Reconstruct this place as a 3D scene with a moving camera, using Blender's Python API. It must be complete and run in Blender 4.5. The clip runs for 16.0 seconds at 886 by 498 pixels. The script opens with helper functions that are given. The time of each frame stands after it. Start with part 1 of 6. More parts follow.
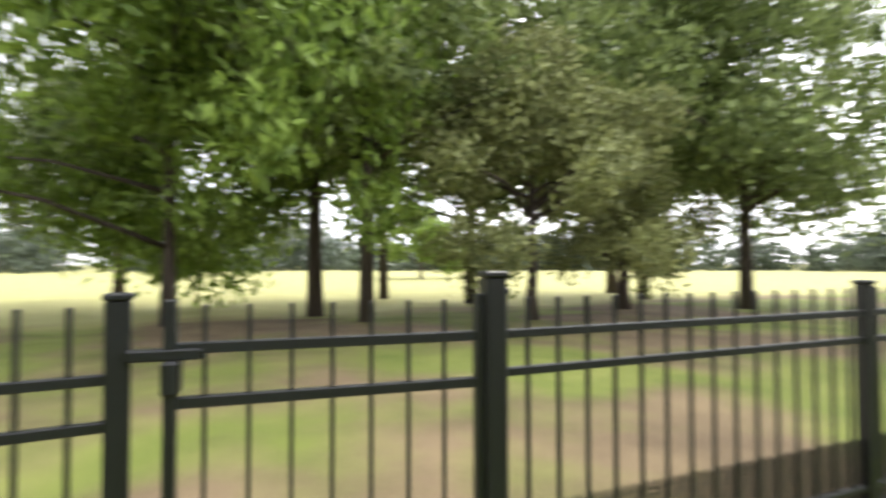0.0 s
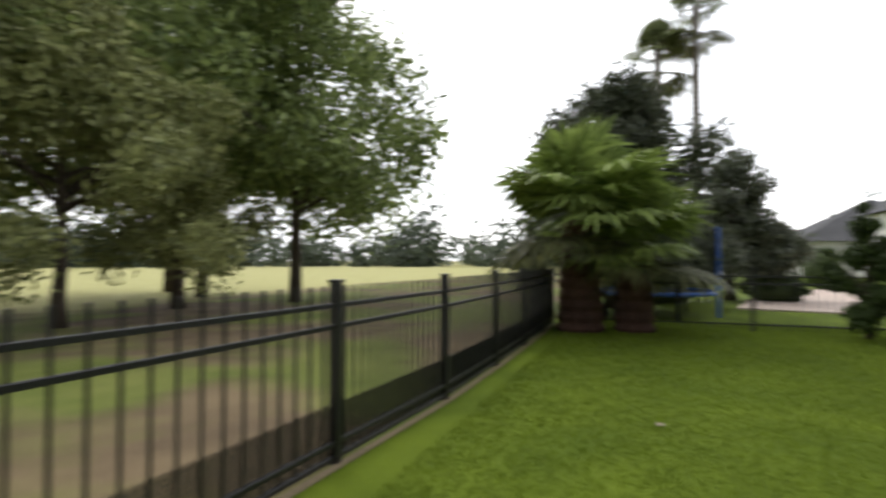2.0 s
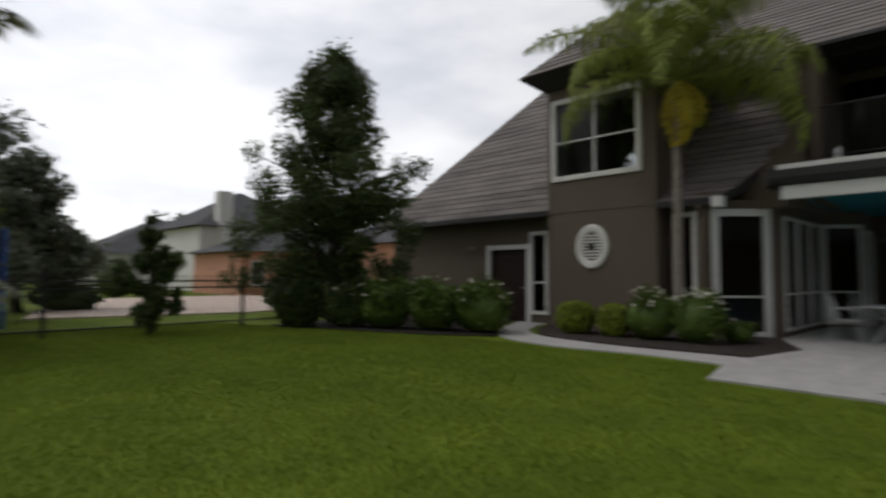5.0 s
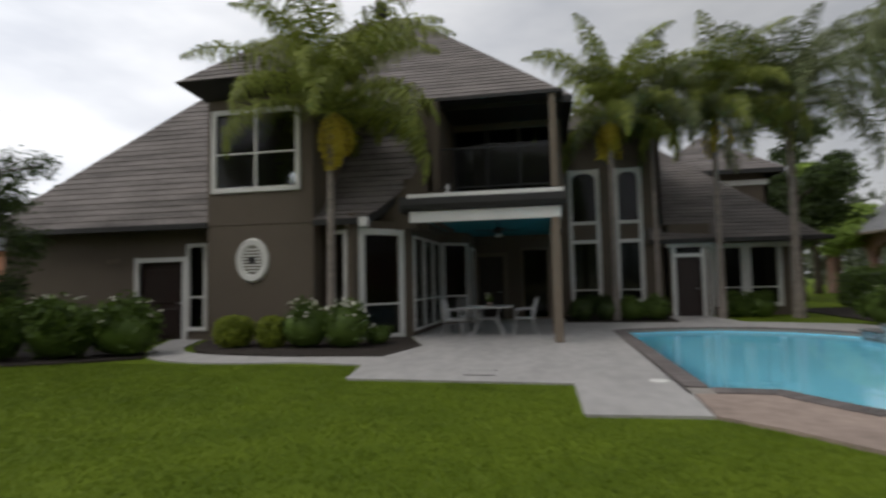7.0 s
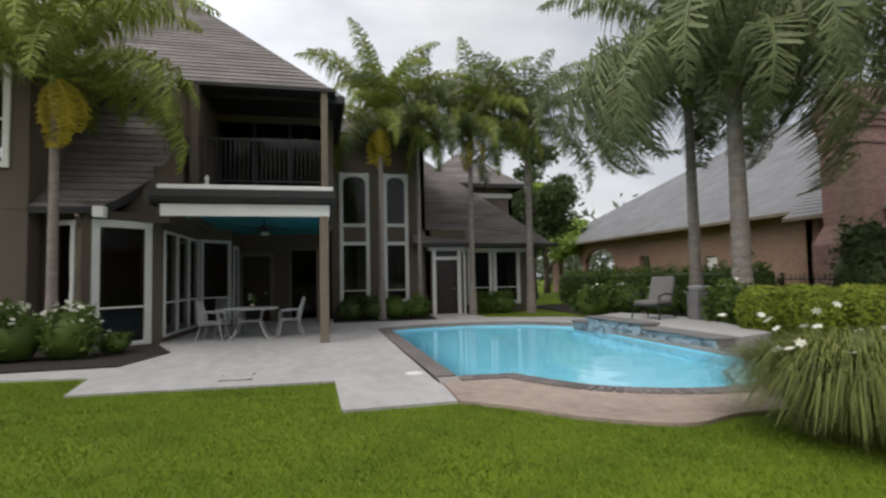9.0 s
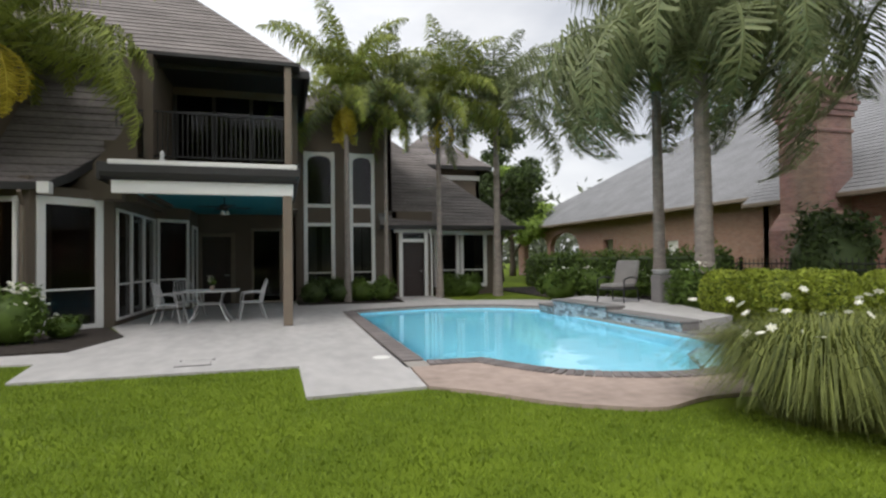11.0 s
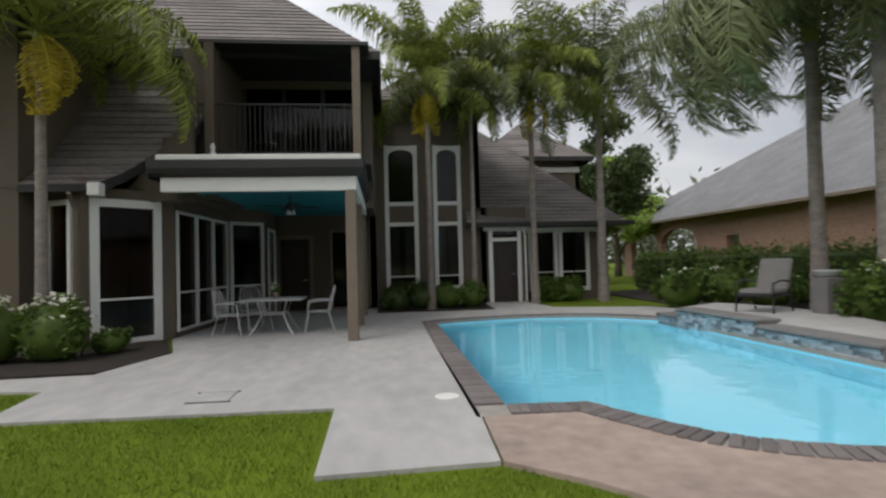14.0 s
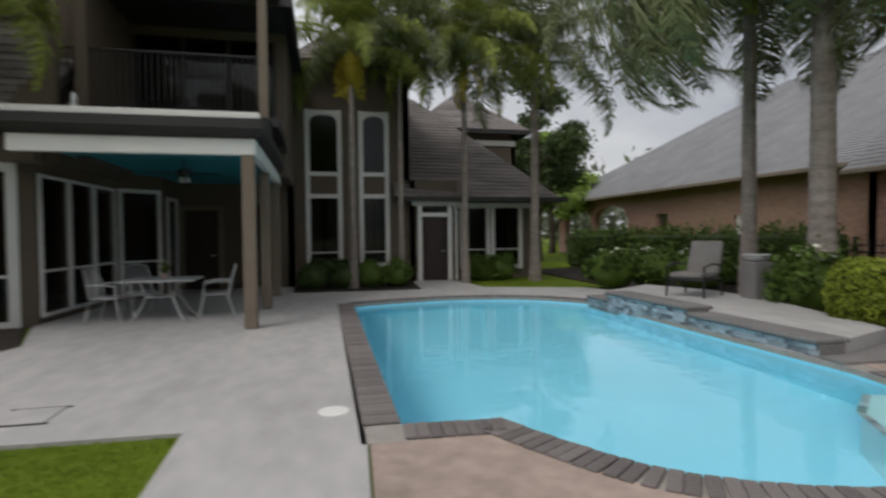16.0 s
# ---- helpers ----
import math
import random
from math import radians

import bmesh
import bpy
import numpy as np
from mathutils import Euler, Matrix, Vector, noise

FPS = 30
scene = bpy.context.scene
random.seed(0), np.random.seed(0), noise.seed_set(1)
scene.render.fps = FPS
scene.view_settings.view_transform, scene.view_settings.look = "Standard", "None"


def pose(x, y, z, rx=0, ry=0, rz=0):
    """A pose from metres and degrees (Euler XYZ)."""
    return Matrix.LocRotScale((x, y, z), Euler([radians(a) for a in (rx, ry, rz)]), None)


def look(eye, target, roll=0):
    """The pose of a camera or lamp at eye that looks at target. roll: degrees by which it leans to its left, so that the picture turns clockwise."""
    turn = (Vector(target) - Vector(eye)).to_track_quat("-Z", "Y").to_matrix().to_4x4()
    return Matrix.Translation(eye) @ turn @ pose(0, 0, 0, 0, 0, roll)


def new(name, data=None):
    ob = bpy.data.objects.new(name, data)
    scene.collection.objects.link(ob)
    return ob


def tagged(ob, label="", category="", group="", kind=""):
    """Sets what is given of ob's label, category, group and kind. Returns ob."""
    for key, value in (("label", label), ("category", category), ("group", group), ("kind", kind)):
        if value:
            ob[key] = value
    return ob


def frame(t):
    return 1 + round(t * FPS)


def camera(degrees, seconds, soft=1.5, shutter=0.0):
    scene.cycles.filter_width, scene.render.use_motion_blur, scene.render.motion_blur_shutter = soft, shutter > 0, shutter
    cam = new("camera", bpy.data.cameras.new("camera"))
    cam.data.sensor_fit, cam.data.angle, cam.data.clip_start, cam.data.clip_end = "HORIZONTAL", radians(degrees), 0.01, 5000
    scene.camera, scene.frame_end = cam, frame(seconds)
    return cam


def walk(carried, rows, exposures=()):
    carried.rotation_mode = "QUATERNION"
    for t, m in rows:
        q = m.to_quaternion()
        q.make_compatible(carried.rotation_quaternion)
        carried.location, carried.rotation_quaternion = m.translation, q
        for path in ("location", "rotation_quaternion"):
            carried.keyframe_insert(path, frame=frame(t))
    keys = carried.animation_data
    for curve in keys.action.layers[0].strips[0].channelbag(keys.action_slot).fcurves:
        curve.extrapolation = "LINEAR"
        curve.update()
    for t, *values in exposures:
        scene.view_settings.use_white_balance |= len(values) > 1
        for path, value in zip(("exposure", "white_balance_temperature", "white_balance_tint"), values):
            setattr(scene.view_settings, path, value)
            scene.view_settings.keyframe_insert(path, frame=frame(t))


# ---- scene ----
cam = camera(78.5, 16.0, 2.4, 0.9)
PATH = [
    (0, (-1.059, -12.331, 1.483), (-1.94, -14.125, 1.539), -0.1),
    (0.5, (-1.046, -12.327, 1.485), (-2.26, -13.916, 1.539), -0.1),
    (1, (-1.098, -12.138, 1.49), (-2.562, -13.499, 1.545), 0.0),
    (1.2, (-1.105, -12.036, 1.49), (-2.668, -13.283, 1.545), -0.2),
    (1.5, (-1.147, -12.0, 1.497), (-2.841, -13.062, 1.55), 0.3),
    (2, (-1.19, -11.936, 1.53), (-3.062, -12.639, 1.572), 0.1),
    (2.5, (-1.233, -11.738, 1.475), (-3.194, -12.124, 1.533), -0.8),
    (3, (-1.164, -11.714, 1.55), (-3.163, -11.702, 1.59), 0.4),
    (3.5, (-1.185, -11.725, 1.447), (-3.143, -11.321, 1.501), -0.8),
    (4, (-1.285, -11.76, 1.447), (-3.124, -10.976, 1.507), 0.9),
    (4.3, (-1.161, -11.741, 1.442), (-2.896, -10.748, 1.509), 0.6),
    (4.5, (-1.014, -11.793, 1.42), (-2.663, -10.664, 1.495), 0.5),
    (5, (-0.722, -12.037, 1.34), (-2.122, -10.612, 1.438), 0.2),
    (5.2, (-0.658, -12.07, 1.327), (-1.967, -10.561, 1.429), 0.3),
    (7.5, (-0.12, -12.531, 1.488), (-0.252, -10.539, 1.604), -1.3),
    (8, (-0.01, -12.655, 1.495), (0.064, -10.66, 1.61), -1.0),
    (8.5, (-0.072, -12.441, 1.425), (0.213, -10.465, 1.544), -1.1),
    (9, (-0.135, -12.371, 1.407), (0.314, -10.425, 1.515), -1.1),
    (11.5, (-0.126, -11.977, 1.412), (0.445, -10.06, 1.442), -0.7),
    (12, (-0.078, -11.584, 1.444), (0.474, -9.662, 1.468), -0.8),
    (12.5, (0.076, -11.237, 1.448), (0.563, -9.297, 1.478), -1.1),
    (13, (0.217, -10.861, 1.438), (0.627, -8.904, 1.48), -1.0),
    (13.5, (0.404, -10.526, 1.43), (0.717, -8.551, 1.478), -1.2),
    (14, (0.602, -10.18, 1.435), (0.817, -8.193, 1.486), -1.5),
    (14.5, (0.724, -9.853, 1.483), (0.892, -7.861, 1.526), -1.9),
    (15, (0.797, -9.675, 1.572), (0.998, -7.685, 1.58), -1.4),
    (15.5, (1.007, -9.46, 1.593), (1.283, -7.479, 1.571), -1.2),
    (16, (1.151, -9.173, 1.532), (1.584, -7.221, 1.479), -0.6),
]
EXPOSURES = [(0.0, 1.65), (1.0, 1.18), (2.0, 0.52), (3.0, 0.07), (4.0, -0.25), (5.0, -0.5), (7.5, -0.12), (9.0, 0.38),
             (11.5, 0.66), (13.0, 0.4), (14.5, 0.2), (16.0, 0.06)]
walk(cam, [(t, look(eye, target, roll)) for t, eye, target, roll in PATH], EXPOSURES)

# ---- world and sun: a bright overcast day ----
world = bpy.data.worlds.new("overcast_sky")
scene.world = world
world.use_nodes = True
wn, wl = world.node_tree.nodes, world.node_tree.links
wn.clear()
w_out = wn.new("ShaderNodeOutputWorld")
w_bg = wn.new("ShaderNodeBackground")
w_sky = wn.new("ShaderNodeTexSky")
w_sky.sky_type = "NISHITA"
w_sky.sun_disc = False
w_sky.sun_elevation = radians(48)
w_sky.sun_rotation = radians(229)
w_sky.dust_density = 4.0
w_coord = wn.new("ShaderNodeTexCoord")
w_map = wn.new("ShaderNodeMapping")
w_map.inputs["Scale"].default_value = (1.0, 1.0, 2.6)
w_noise = wn.new("ShaderNodeTexNoise")
w_noise.inputs["Scale"].default_value = 2.1
w_noise.inputs["Detail"].default_value = 6.0
w_noise.inputs["Roughness"].default_value = 0.5
w_ramp = wn.new("ShaderNodeValToRGB")
w_ramp.color_ramp.elements[0].position = 0.36
w_ramp.color_ramp.elements[0].color = (6.0, 6.2, 6.7, 1)
w_ramp.color_ramp.elements[1].position = 0.62
w_ramp.color_ramp.elements[1].color = (9.6, 9.6, 9.7, 1)
w_glow = wn.new("ShaderNodeVectorMath")
w_glow.operation = "DOT_PRODUCT"
w_glow.inputs[1].default_value = (-1.0, -0.1, 0.0)
w_range = wn.new("ShaderNodeMapRange")
w_range.inputs["From Min"].default_value = -0.35
w_range.inputs["From Max"].default_value = 0.9
w_range.inputs["To Min"].default_value = 0.56
w_range.inputs["To Max"].default_value = 1.6
w_veil = wn.new("ShaderNodeVectorMath")
w_veil.operation = "SCALE"
w_mix = wn.new("ShaderNodeMixRGB")
w_mix.inputs["Fac"].default_value = 0.9
wl.new(w_coord.outputs["Generated"], w_map.inputs["Vector"])
wl.new(w_map.outputs["Vector"], w_noise.inputs["Vector"])
wl.new(w_noise.outputs["Fac"], w_ramp.inputs["Fac"])
wl.new(w_sky.outputs["Color"], w_mix.inputs["Color1"])
wl.new(w_coord.outputs["Generated"], w_glow.inputs[0])
wl.new(w_glow.outputs["Value"], w_range.inputs["Value"])
wl.new(w_ramp.outputs["Color"], w_veil.inputs[0])
wl.new(w_range.outputs["Result"], w_veil.inputs["Scale"])
wl.new(w_veil.outputs["Vector"], w_mix.inputs["Color2"])
wl.new(w_mix.outputs["Color"], w_bg.inputs["Color"])
w_bg.inputs["Strength"].default_value = 0.125
wl.new(w_bg.outputs["Background"], w_out.inputs["Surface"])

sun = new("sun", bpy.data.lights.new("sun", "SUN"))
sun.data.energy = 0.9
sun.data.angle = radians(20)
sun.data.color = (1.0, 0.97, 0.92)
sun.matrix_world = look((0, 0, 30), (16, 14, 0))


# ---- materials ----
def material(name, base, rough=0.7, var=0.25, fine=40.0, coarse=3.0, bump=0.25, metal=0.0, tint=None, spec=0.5, depth=0.01,
             random_part=0.0, island=0.0, stretch=(1, 1, 1)):
    """A surface of one stuff: fine grain and broad stains over the base colour, with fine relief."""
    m = bpy.data.materials.new(name)
    m.use_nodes = True
    nt = m.node_tree
    n, l = nt.nodes, nt.links
    bsdf = n["Principled BSDF"]
    coord = n.new("ShaderNodeTexCoord")
    mapping = n.new("ShaderNodeMapping")
    mapping.inputs["Scale"].default_value = stretch
    l.new(coord.outputs["Object"], mapping.inputs["Vector"])
    a = n.new("ShaderNodeTexNoise")
    a.inputs["Scale"].default_value = fine
    a.inputs["Detail"].default_value = 4
    b = n.new("ShaderNodeTexNoise")
    b.inputs["Scale"].default_value = coarse
    b.inputs["Detail"].default_value = 5
    for q in (a, b):
        l.new(mapping.outputs["Vector"], q.inputs["Vector"])
    add = n.new("ShaderNodeMath")
    add.operation = "ADD"
    l.new(a.outputs["Fac"], add.inputs[0])
    l.new(b.outputs["Fac"], add.inputs[1])
    last = add
    if random_part or island:
        info = n.new("ShaderNodeObjectInfo" if random_part else "ShaderNodeNewGeometry")
        mul = n.new("ShaderNodeMath")
        mul.operation = "MULTIPLY_ADD"
        mul.inputs[1].default_value = random_part or island
        l.new(info.outputs["Random" if random_part else "Random Per Island"], mul.inputs[0])
        l.new(add.outputs[0], mul.inputs[2])
        last = mul
    ramp = n.new("ShaderNodeValToRGB")
    dark = [c * (1 - var) for c in base]
    light = [min(1, c * (1 + var)) for c in (tint or base)]
    ramp.color_ramp.elements[0].position = 0.30
    ramp.color_ramp.elements[0].color = (*dark, 1)
    ramp.color_ramp.elements[1].position = 0.70
    ramp.color_ramp.elements[1].color = (*light, 1)
    half = n.new("ShaderNodeMath")
    half.operation = "MULTIPLY"
    half.inputs[1].default_value = 0.5 / (1 + 0.5 * (random_part or island))
    l.new(last.outputs[0], half.inputs[0])
    l.new(half.outputs[0], ramp.inputs["Fac"])
    l.new(ramp.outputs["Color"], bsdf.inputs["Base Color"])
    bsdf.inputs["Roughness"].default_value = rough
    bsdf.inputs["Metallic"].default_value = metal
    bsdf.inputs["Specular IOR Level"].default_value = spec
    if bump:
        bp = n.new("ShaderNodeBump")
        bp.inputs["Strength"].default_value = bump
        bp.inputs["Distance"].default_value = depth
        l.new(a.outputs["Fac"], bp.inputs["Height"])
        l.new(bp.outputs["Normal"], bsdf.inputs["Normal"])
    return m


def leaf_material(name, base, tint, var=0.35, rough=0.55):
    """Leaves: colour varies leaf by leaf, and light passes through a little."""
    m = material(name, base, rough, var, 3.0, 0.6, 0.0, tint=tint, island=0.9, spec=0.3)
    nt = m.node_tree
    n, l = nt.nodes, nt.links
    bsdf, out = n["Principled BSDF"], n["Material Output"]
    trans = n.new("ShaderNodeBsdfTranslucent")
    mix = n.new("ShaderNodeMixShader")
    mix.inputs[0].default_value = 0.3
    src = bsdf.inputs["Base Color"].links[0].from_socket
    l.new(src, trans.inputs["Color"])
    l.new(bsdf.outputs[0], mix.inputs[1])
    l.new(trans.outputs[0], mix.inputs[2])
    l.new(mix.outputs[0], out.inputs["Surface"])
    return m


# dark tint and low IOR stand in for dark rooms and weak reflections
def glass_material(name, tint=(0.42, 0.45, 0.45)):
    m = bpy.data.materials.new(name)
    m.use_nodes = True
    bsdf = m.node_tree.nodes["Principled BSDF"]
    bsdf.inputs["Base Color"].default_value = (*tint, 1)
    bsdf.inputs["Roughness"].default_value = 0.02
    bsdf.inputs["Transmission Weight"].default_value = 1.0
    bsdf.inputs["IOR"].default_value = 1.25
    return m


def brick_material(name, c1, c2, mortar, width=0.21, height=0.075):
    m = material(name, c1, 0.85, 0.2, 30, 2, 0.2)
    nt = m.node_tree
    n, l = nt.nodes, nt.links
    bsdf = n["Principled BSDF"]
    coord = n.new("ShaderNodeTexCoord")
    sep = n.new("ShaderNodeSeparateXYZ")
    com = n.new("ShaderNodeCombineXYZ")
    add = n.new("ShaderNodeMath")
    l.new(coord.outputs["Object"], sep.inputs[0])
    l.new(sep.outputs["X"], add.inputs[0])
    l.new(sep.outputs["Y"], add.inputs[1])
    l.new(add.outputs[0], com.inputs["X"])
    l.new(sep.outputs["Z"], com.inputs["Y"])
    br = n.new("ShaderNodeTexBrick")
    br.inputs["Color1"].default_value = (*c1, 1)
    br.inputs["Color2"].default_value = (*c2, 1)
    br.inputs["Mortar"].default_value = (*mortar, 1)
    br.inputs["Scale"].default_value = 1.0
    br.inputs["Brick Width"].default_value = width
    br.inputs["Row Height"].default_value = height
    br.inputs["Mortar Size"].default_value = 0.006
    l.new(com.outputs[0], br.inputs["Vector"])
    noise_n = n.new("ShaderNodeTexNoise")
    noise_n.inputs["Scale"].default_value = 1.3
    mix = n.new("ShaderNodeMixRGB")
    mix.blend_type = "MULTIPLY"
    mix.inputs["Fac"].default_value = 0.5
    l.new(br.outputs["Color"], mix.inputs["Color1"])
    l.new(noise_n.outputs["Color"], mix.inputs["Color2"])
    hs = n.new("ShaderNodeHueSaturation")
    hs.inputs["Saturation"].default_value = 0.85
    hs.inputs["Value"].default_value = 1.5
    l.new(mix.outputs["Color"], hs.inputs["Color"])
    l.new(hs.outputs["Color"], bsdf.inputs["Base Color"])
    return m


M = {}
M["stucco"] = material("stucco", (0.118, 0.094, 0.071), 0.9, 0.10, 90, 1.2, 0.35, depth=0.004)
M["trim"] = material("white_trim", (0.70, 0.69, 0.66), 0.55, 0.06, 60, 2, 0.05)
M["shingle"] = material("roof_shingle", (0.105, 0.092, 0.085), 0.95, 0.5, 26, 1.6, 0.6, stretch=(0.35, 0.35, 2.5), tint=(0.185, 0.165, 0.155))
M["grey_shingle"] = material("grey_roof_shingle", (0.20, 0.20, 0.205), 0.95, 0.25, 9, 0.8, 0.5)
M["fascia"] = material("dark_fascia", (0.022, 0.021, 0.020), 0.6, 0.2, 30, 3, 0.1)
M["glass"] = glass_material("dimmed_window_glass")
M["wood"] = material("post_paint", (0.17, 0.135, 0.10), 0.75, 0.15, 50, 4, 0.2)
M["door_wood"] = material("dark_red_wood", (0.018, 0.008, 0.006), 0.45, 0.4, 30, 3, 0.2, stretch=(4, 4, 0.5))
M["teal"] = material("teal_ceiling_paint", (0.02, 0.23, 0.28), 0.6, 0.08, 30, 2, 0.05)
# the unlit rooms' shade is put into this dark colour
M["room_shade"] = material("room_shade_colour", (0.06, 0.052, 0.045), 0.9, 0.1, 10, 1, 0.0)
M["concrete"] = material("deck_concrete", (0.39, 0.375, 0.365), 0.75, 0.2, 5.0, 0.9, 0.05, depth=0.003, stretch=(1, 0.45, 1))
M["apron"] = material("rose_concrete", (0.33, 0.255, 0.215), 0.8, 0.3, 7, 1.0, 0.08, depth=0.003)
M["coping"] = material("coping_brick", (0.155, 0.135, 0.13), 0.85, 0.3, 30, 3, 0.4, random_part=0.8, depth=0.006)
M["stone"] = material("coping_stone", (0.17, 0.16, 0.155), 0.85, 0.3, 25, 2, 0.5, depth=0.008)
M["plaster"] = material("pool_plaster", (0.29, 0.74, 0.90), 0.6, 0.05, 14, 0.8, 0.05)
M["shelf"] = material("shelf_plaster", (0.46, 0.74, 0.78), 0.6, 0.06, 14, 0.8, 0.05)
M["tile"] = material("waterline_tile", (0.12, 0.145, 0.165), 0.3, 0.55, 60, 8, 0.2, random_part=1.0, tint=(0.30, 0.34, 0.375))
M["black_metal"] = material("black_fence_paint", (0.013, 0.013, 0.014), 0.42, 0.25, 80, 6, 0.1)
M["chrome"] = material("brushed_metal", (0.6, 0.6, 0.6), 0.3, 0.1, 60, 4, 0.0, metal=1.0)
M["mulch"] = material("dark_mulch", (0.028, 0.020, 0.015), 0.95, 0.5, 45, 5, 0.9, depth=0.03)
M["bark"] = material("grey_brown_bark", (0.075, 0.058, 0.045), 0.95, 0.4, 25, 4, 0.8, depth=0.02, stretch=(3, 3, 0.6))
M["palm_trunk"] = material("grey_palm_trunk", (0.24, 0.205, 0.18), 0.9, 0.35, 12, 2.5, 0.6, stretch=(1, 1, 3))
M["fat_trunk"] = material("red_brown_palm_trunk", (0.085, 0.045, 0.032), 0.95, 0.5, 22, 3, 0.9, depth=0.03)
M["leaf_oak"] = leaf_material("oak_leaf", (0.11, 0.155, 0.05), (0.27, 0.33, 0.11))
M["leaf_bright"] = leaf_material("bright_leaf", (0.12, 0.20, 0.03), (0.27, 0.37, 0.075))
M["leaf_cypress"] = leaf_material("cypress_leaf", (0.19, 0.215, 0.08), (0.36, 0.38, 0.16))
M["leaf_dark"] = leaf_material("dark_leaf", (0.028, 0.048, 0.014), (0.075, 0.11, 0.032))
M["leaf_grey"] = leaf_material("grey_green_leaf", (0.055, 0.070, 0.042), (0.12, 0.135, 0.085))
# distance haze is put into this greyed leaf colour
M["leaf_far"] = leaf_material("hazed_far_leaf", (0.060, 0.080, 0.055), (0.11, 0.135, 0.095))
M["leaf_hedge"] = leaf_material("hedge_leaf", (0.045, 0.085, 0.015), (0.11, 0.17, 0.030))
M["leaf_box"] = leaf_material("clipped_leaf", (0.12, 0.165, 0.014), (0.28, 0.33, 0.04))
M["palm_green"] = leaf_material("palm_green", (0.13, 0.165, 0.025), (0.28, 0.32, 0.065), 0.3)
M["palm_dark"] = leaf_material("palm_dark_green", (0.095, 0.12, 0.048), (0.21, 0.24, 0.11), 0.3)
M["palm_yellow"] = leaf_material("palm_yellow", (0.34, 0.27, 0.02), (0.56, 0.45, 0.05), 0.25)
M["fan_green"] = leaf_material("fan_palm_green", (0.13, 0.195, 0.04), (0.29, 0.37, 0.10), 0.3)
M["fan_dry"] = leaf_material("fan_palm_dry", (0.06, 0.07, 0.028), (0.14, 0.145, 0.06), 0.3)
M["petal"] = leaf_material("white_petal", (0.75, 0.73, 0.62), (0.85, 0.84, 0.72), 0.08)
M["blade"] = leaf_material("long_grass_blade", (0.06, 0.085, 0.016), (0.20, 0.22, 0.055), 0.35)
M["lawn_blade"] = leaf_material("lawn_blade", (0.105, 0.16, 0.009), (0.20, 0.27, 0.026), 0.25)
M["cushion"] = material("grey_cushion", (0.17, 0.16, 0.15), 0.9, 0.15, 60, 4, 0.3)
# white paint greyed: shade on the porch chairs is in the colour
M["white_metal"] = material("white_garden_paint", (0.42, 0.42, 0.42), 0.45, 0.1, 40, 3, 0.05)
M["blue"] = material("blue_plastic", (0.02, 0.10, 0.42), 0.5, 0.1, 30, 3, 0.05)
M["pink_brick"] = brick_material("pink_brick", (0.27, 0.115, 0.078), (0.19, 0.075, 0.052), (0.26, 0.21, 0.18))
M["old_brick"] = brick_material("chimney_brick", (0.22, 0.105, 0.078), (0.14, 0.065, 0.05), (0.22, 0.18, 0.16))
M["white_wall"] = material("white_render", (0.62, 0.61, 0.58), 0.85, 0.08, 20, 0.5, 0.1)
M["salmon"] = material("salmon_brick_wall", (0.52, 0.26, 0.17), 0.85, 0.15, 20, 1, 0.1)
M["salmon_slab"] = material("pale_patio_slab", (0.55, 0.44, 0.37), 0.85, 0.12, 8, 0.6, 0.05)
M["dark_shingle"] = material("dark_grey_shingle", (0.085, 0.085, 0.09), 0.95, 0.25, 9, 0.8, 0.4)
M["mortar"] = material("pale_mortar", (0.30, 0.275, 0.25), 0.9, 0.2, 40, 4, 0.3)
M["net"] = material("dark_net", (0.012, 0.012, 0.013), 0.9, 0.1, 30, 3, 0.0)
M["dirt"] = material("leaf_litter", (0.24, 0.19, 0.11), 0.95, 0.3, 25, 0.7, 0.5)
M["lamp_amber"] = material("amber_lamp_glass", (0.8, 0.35, 0.05), 0.3, 0.1, 20, 2, 0.0)
_b = M["lamp_amber"].node_tree.nodes["Principled BSDF"]
_b.inputs["Emission Color"].default_value = (1.0, 0.35, 0.05, 1)
_b.inputs["Emission Strength"].default_value = 1.2


def water_material():
    """Pool water: a clear body with small ripples."""
    m = bpy.data.materials.new("pool_water")
    m.use_nodes = True
    nt = m.node_tree
    n, l = nt.nodes, nt.links
    bsdf = n["Principled BSDF"]
    bsdf.inputs["Base Color"].default_value = (0.88, 0.99, 1.0, 1)
    bsdf.inputs["Roughness"].default_value = 0.03
    bsdf.inputs["Transmission Weight"].default_value = 1.0
    bsdf.inputs["IOR"].default_value = 1.33
    coord = n.new("ShaderNodeTexCoord")
    nz = n.new("ShaderNodeTexNoise")
    nz.inputs["Scale"].default_value = 2.2
    nz.inputs["Detail"].default_value = 2
    bp = n.new("ShaderNodeBump")
    bp.inputs["Strength"].default_value = 0.12
    bp.inputs["Distance"].default_value = 0.05
    l.new(coord.outputs["Object"], nz.inputs["Vector"])
    l.new(nz.outputs["Fac"], bp.inputs["Height"])
    l.new(bp.outputs["Normal"], bsdf.inputs["Normal"])
    return m


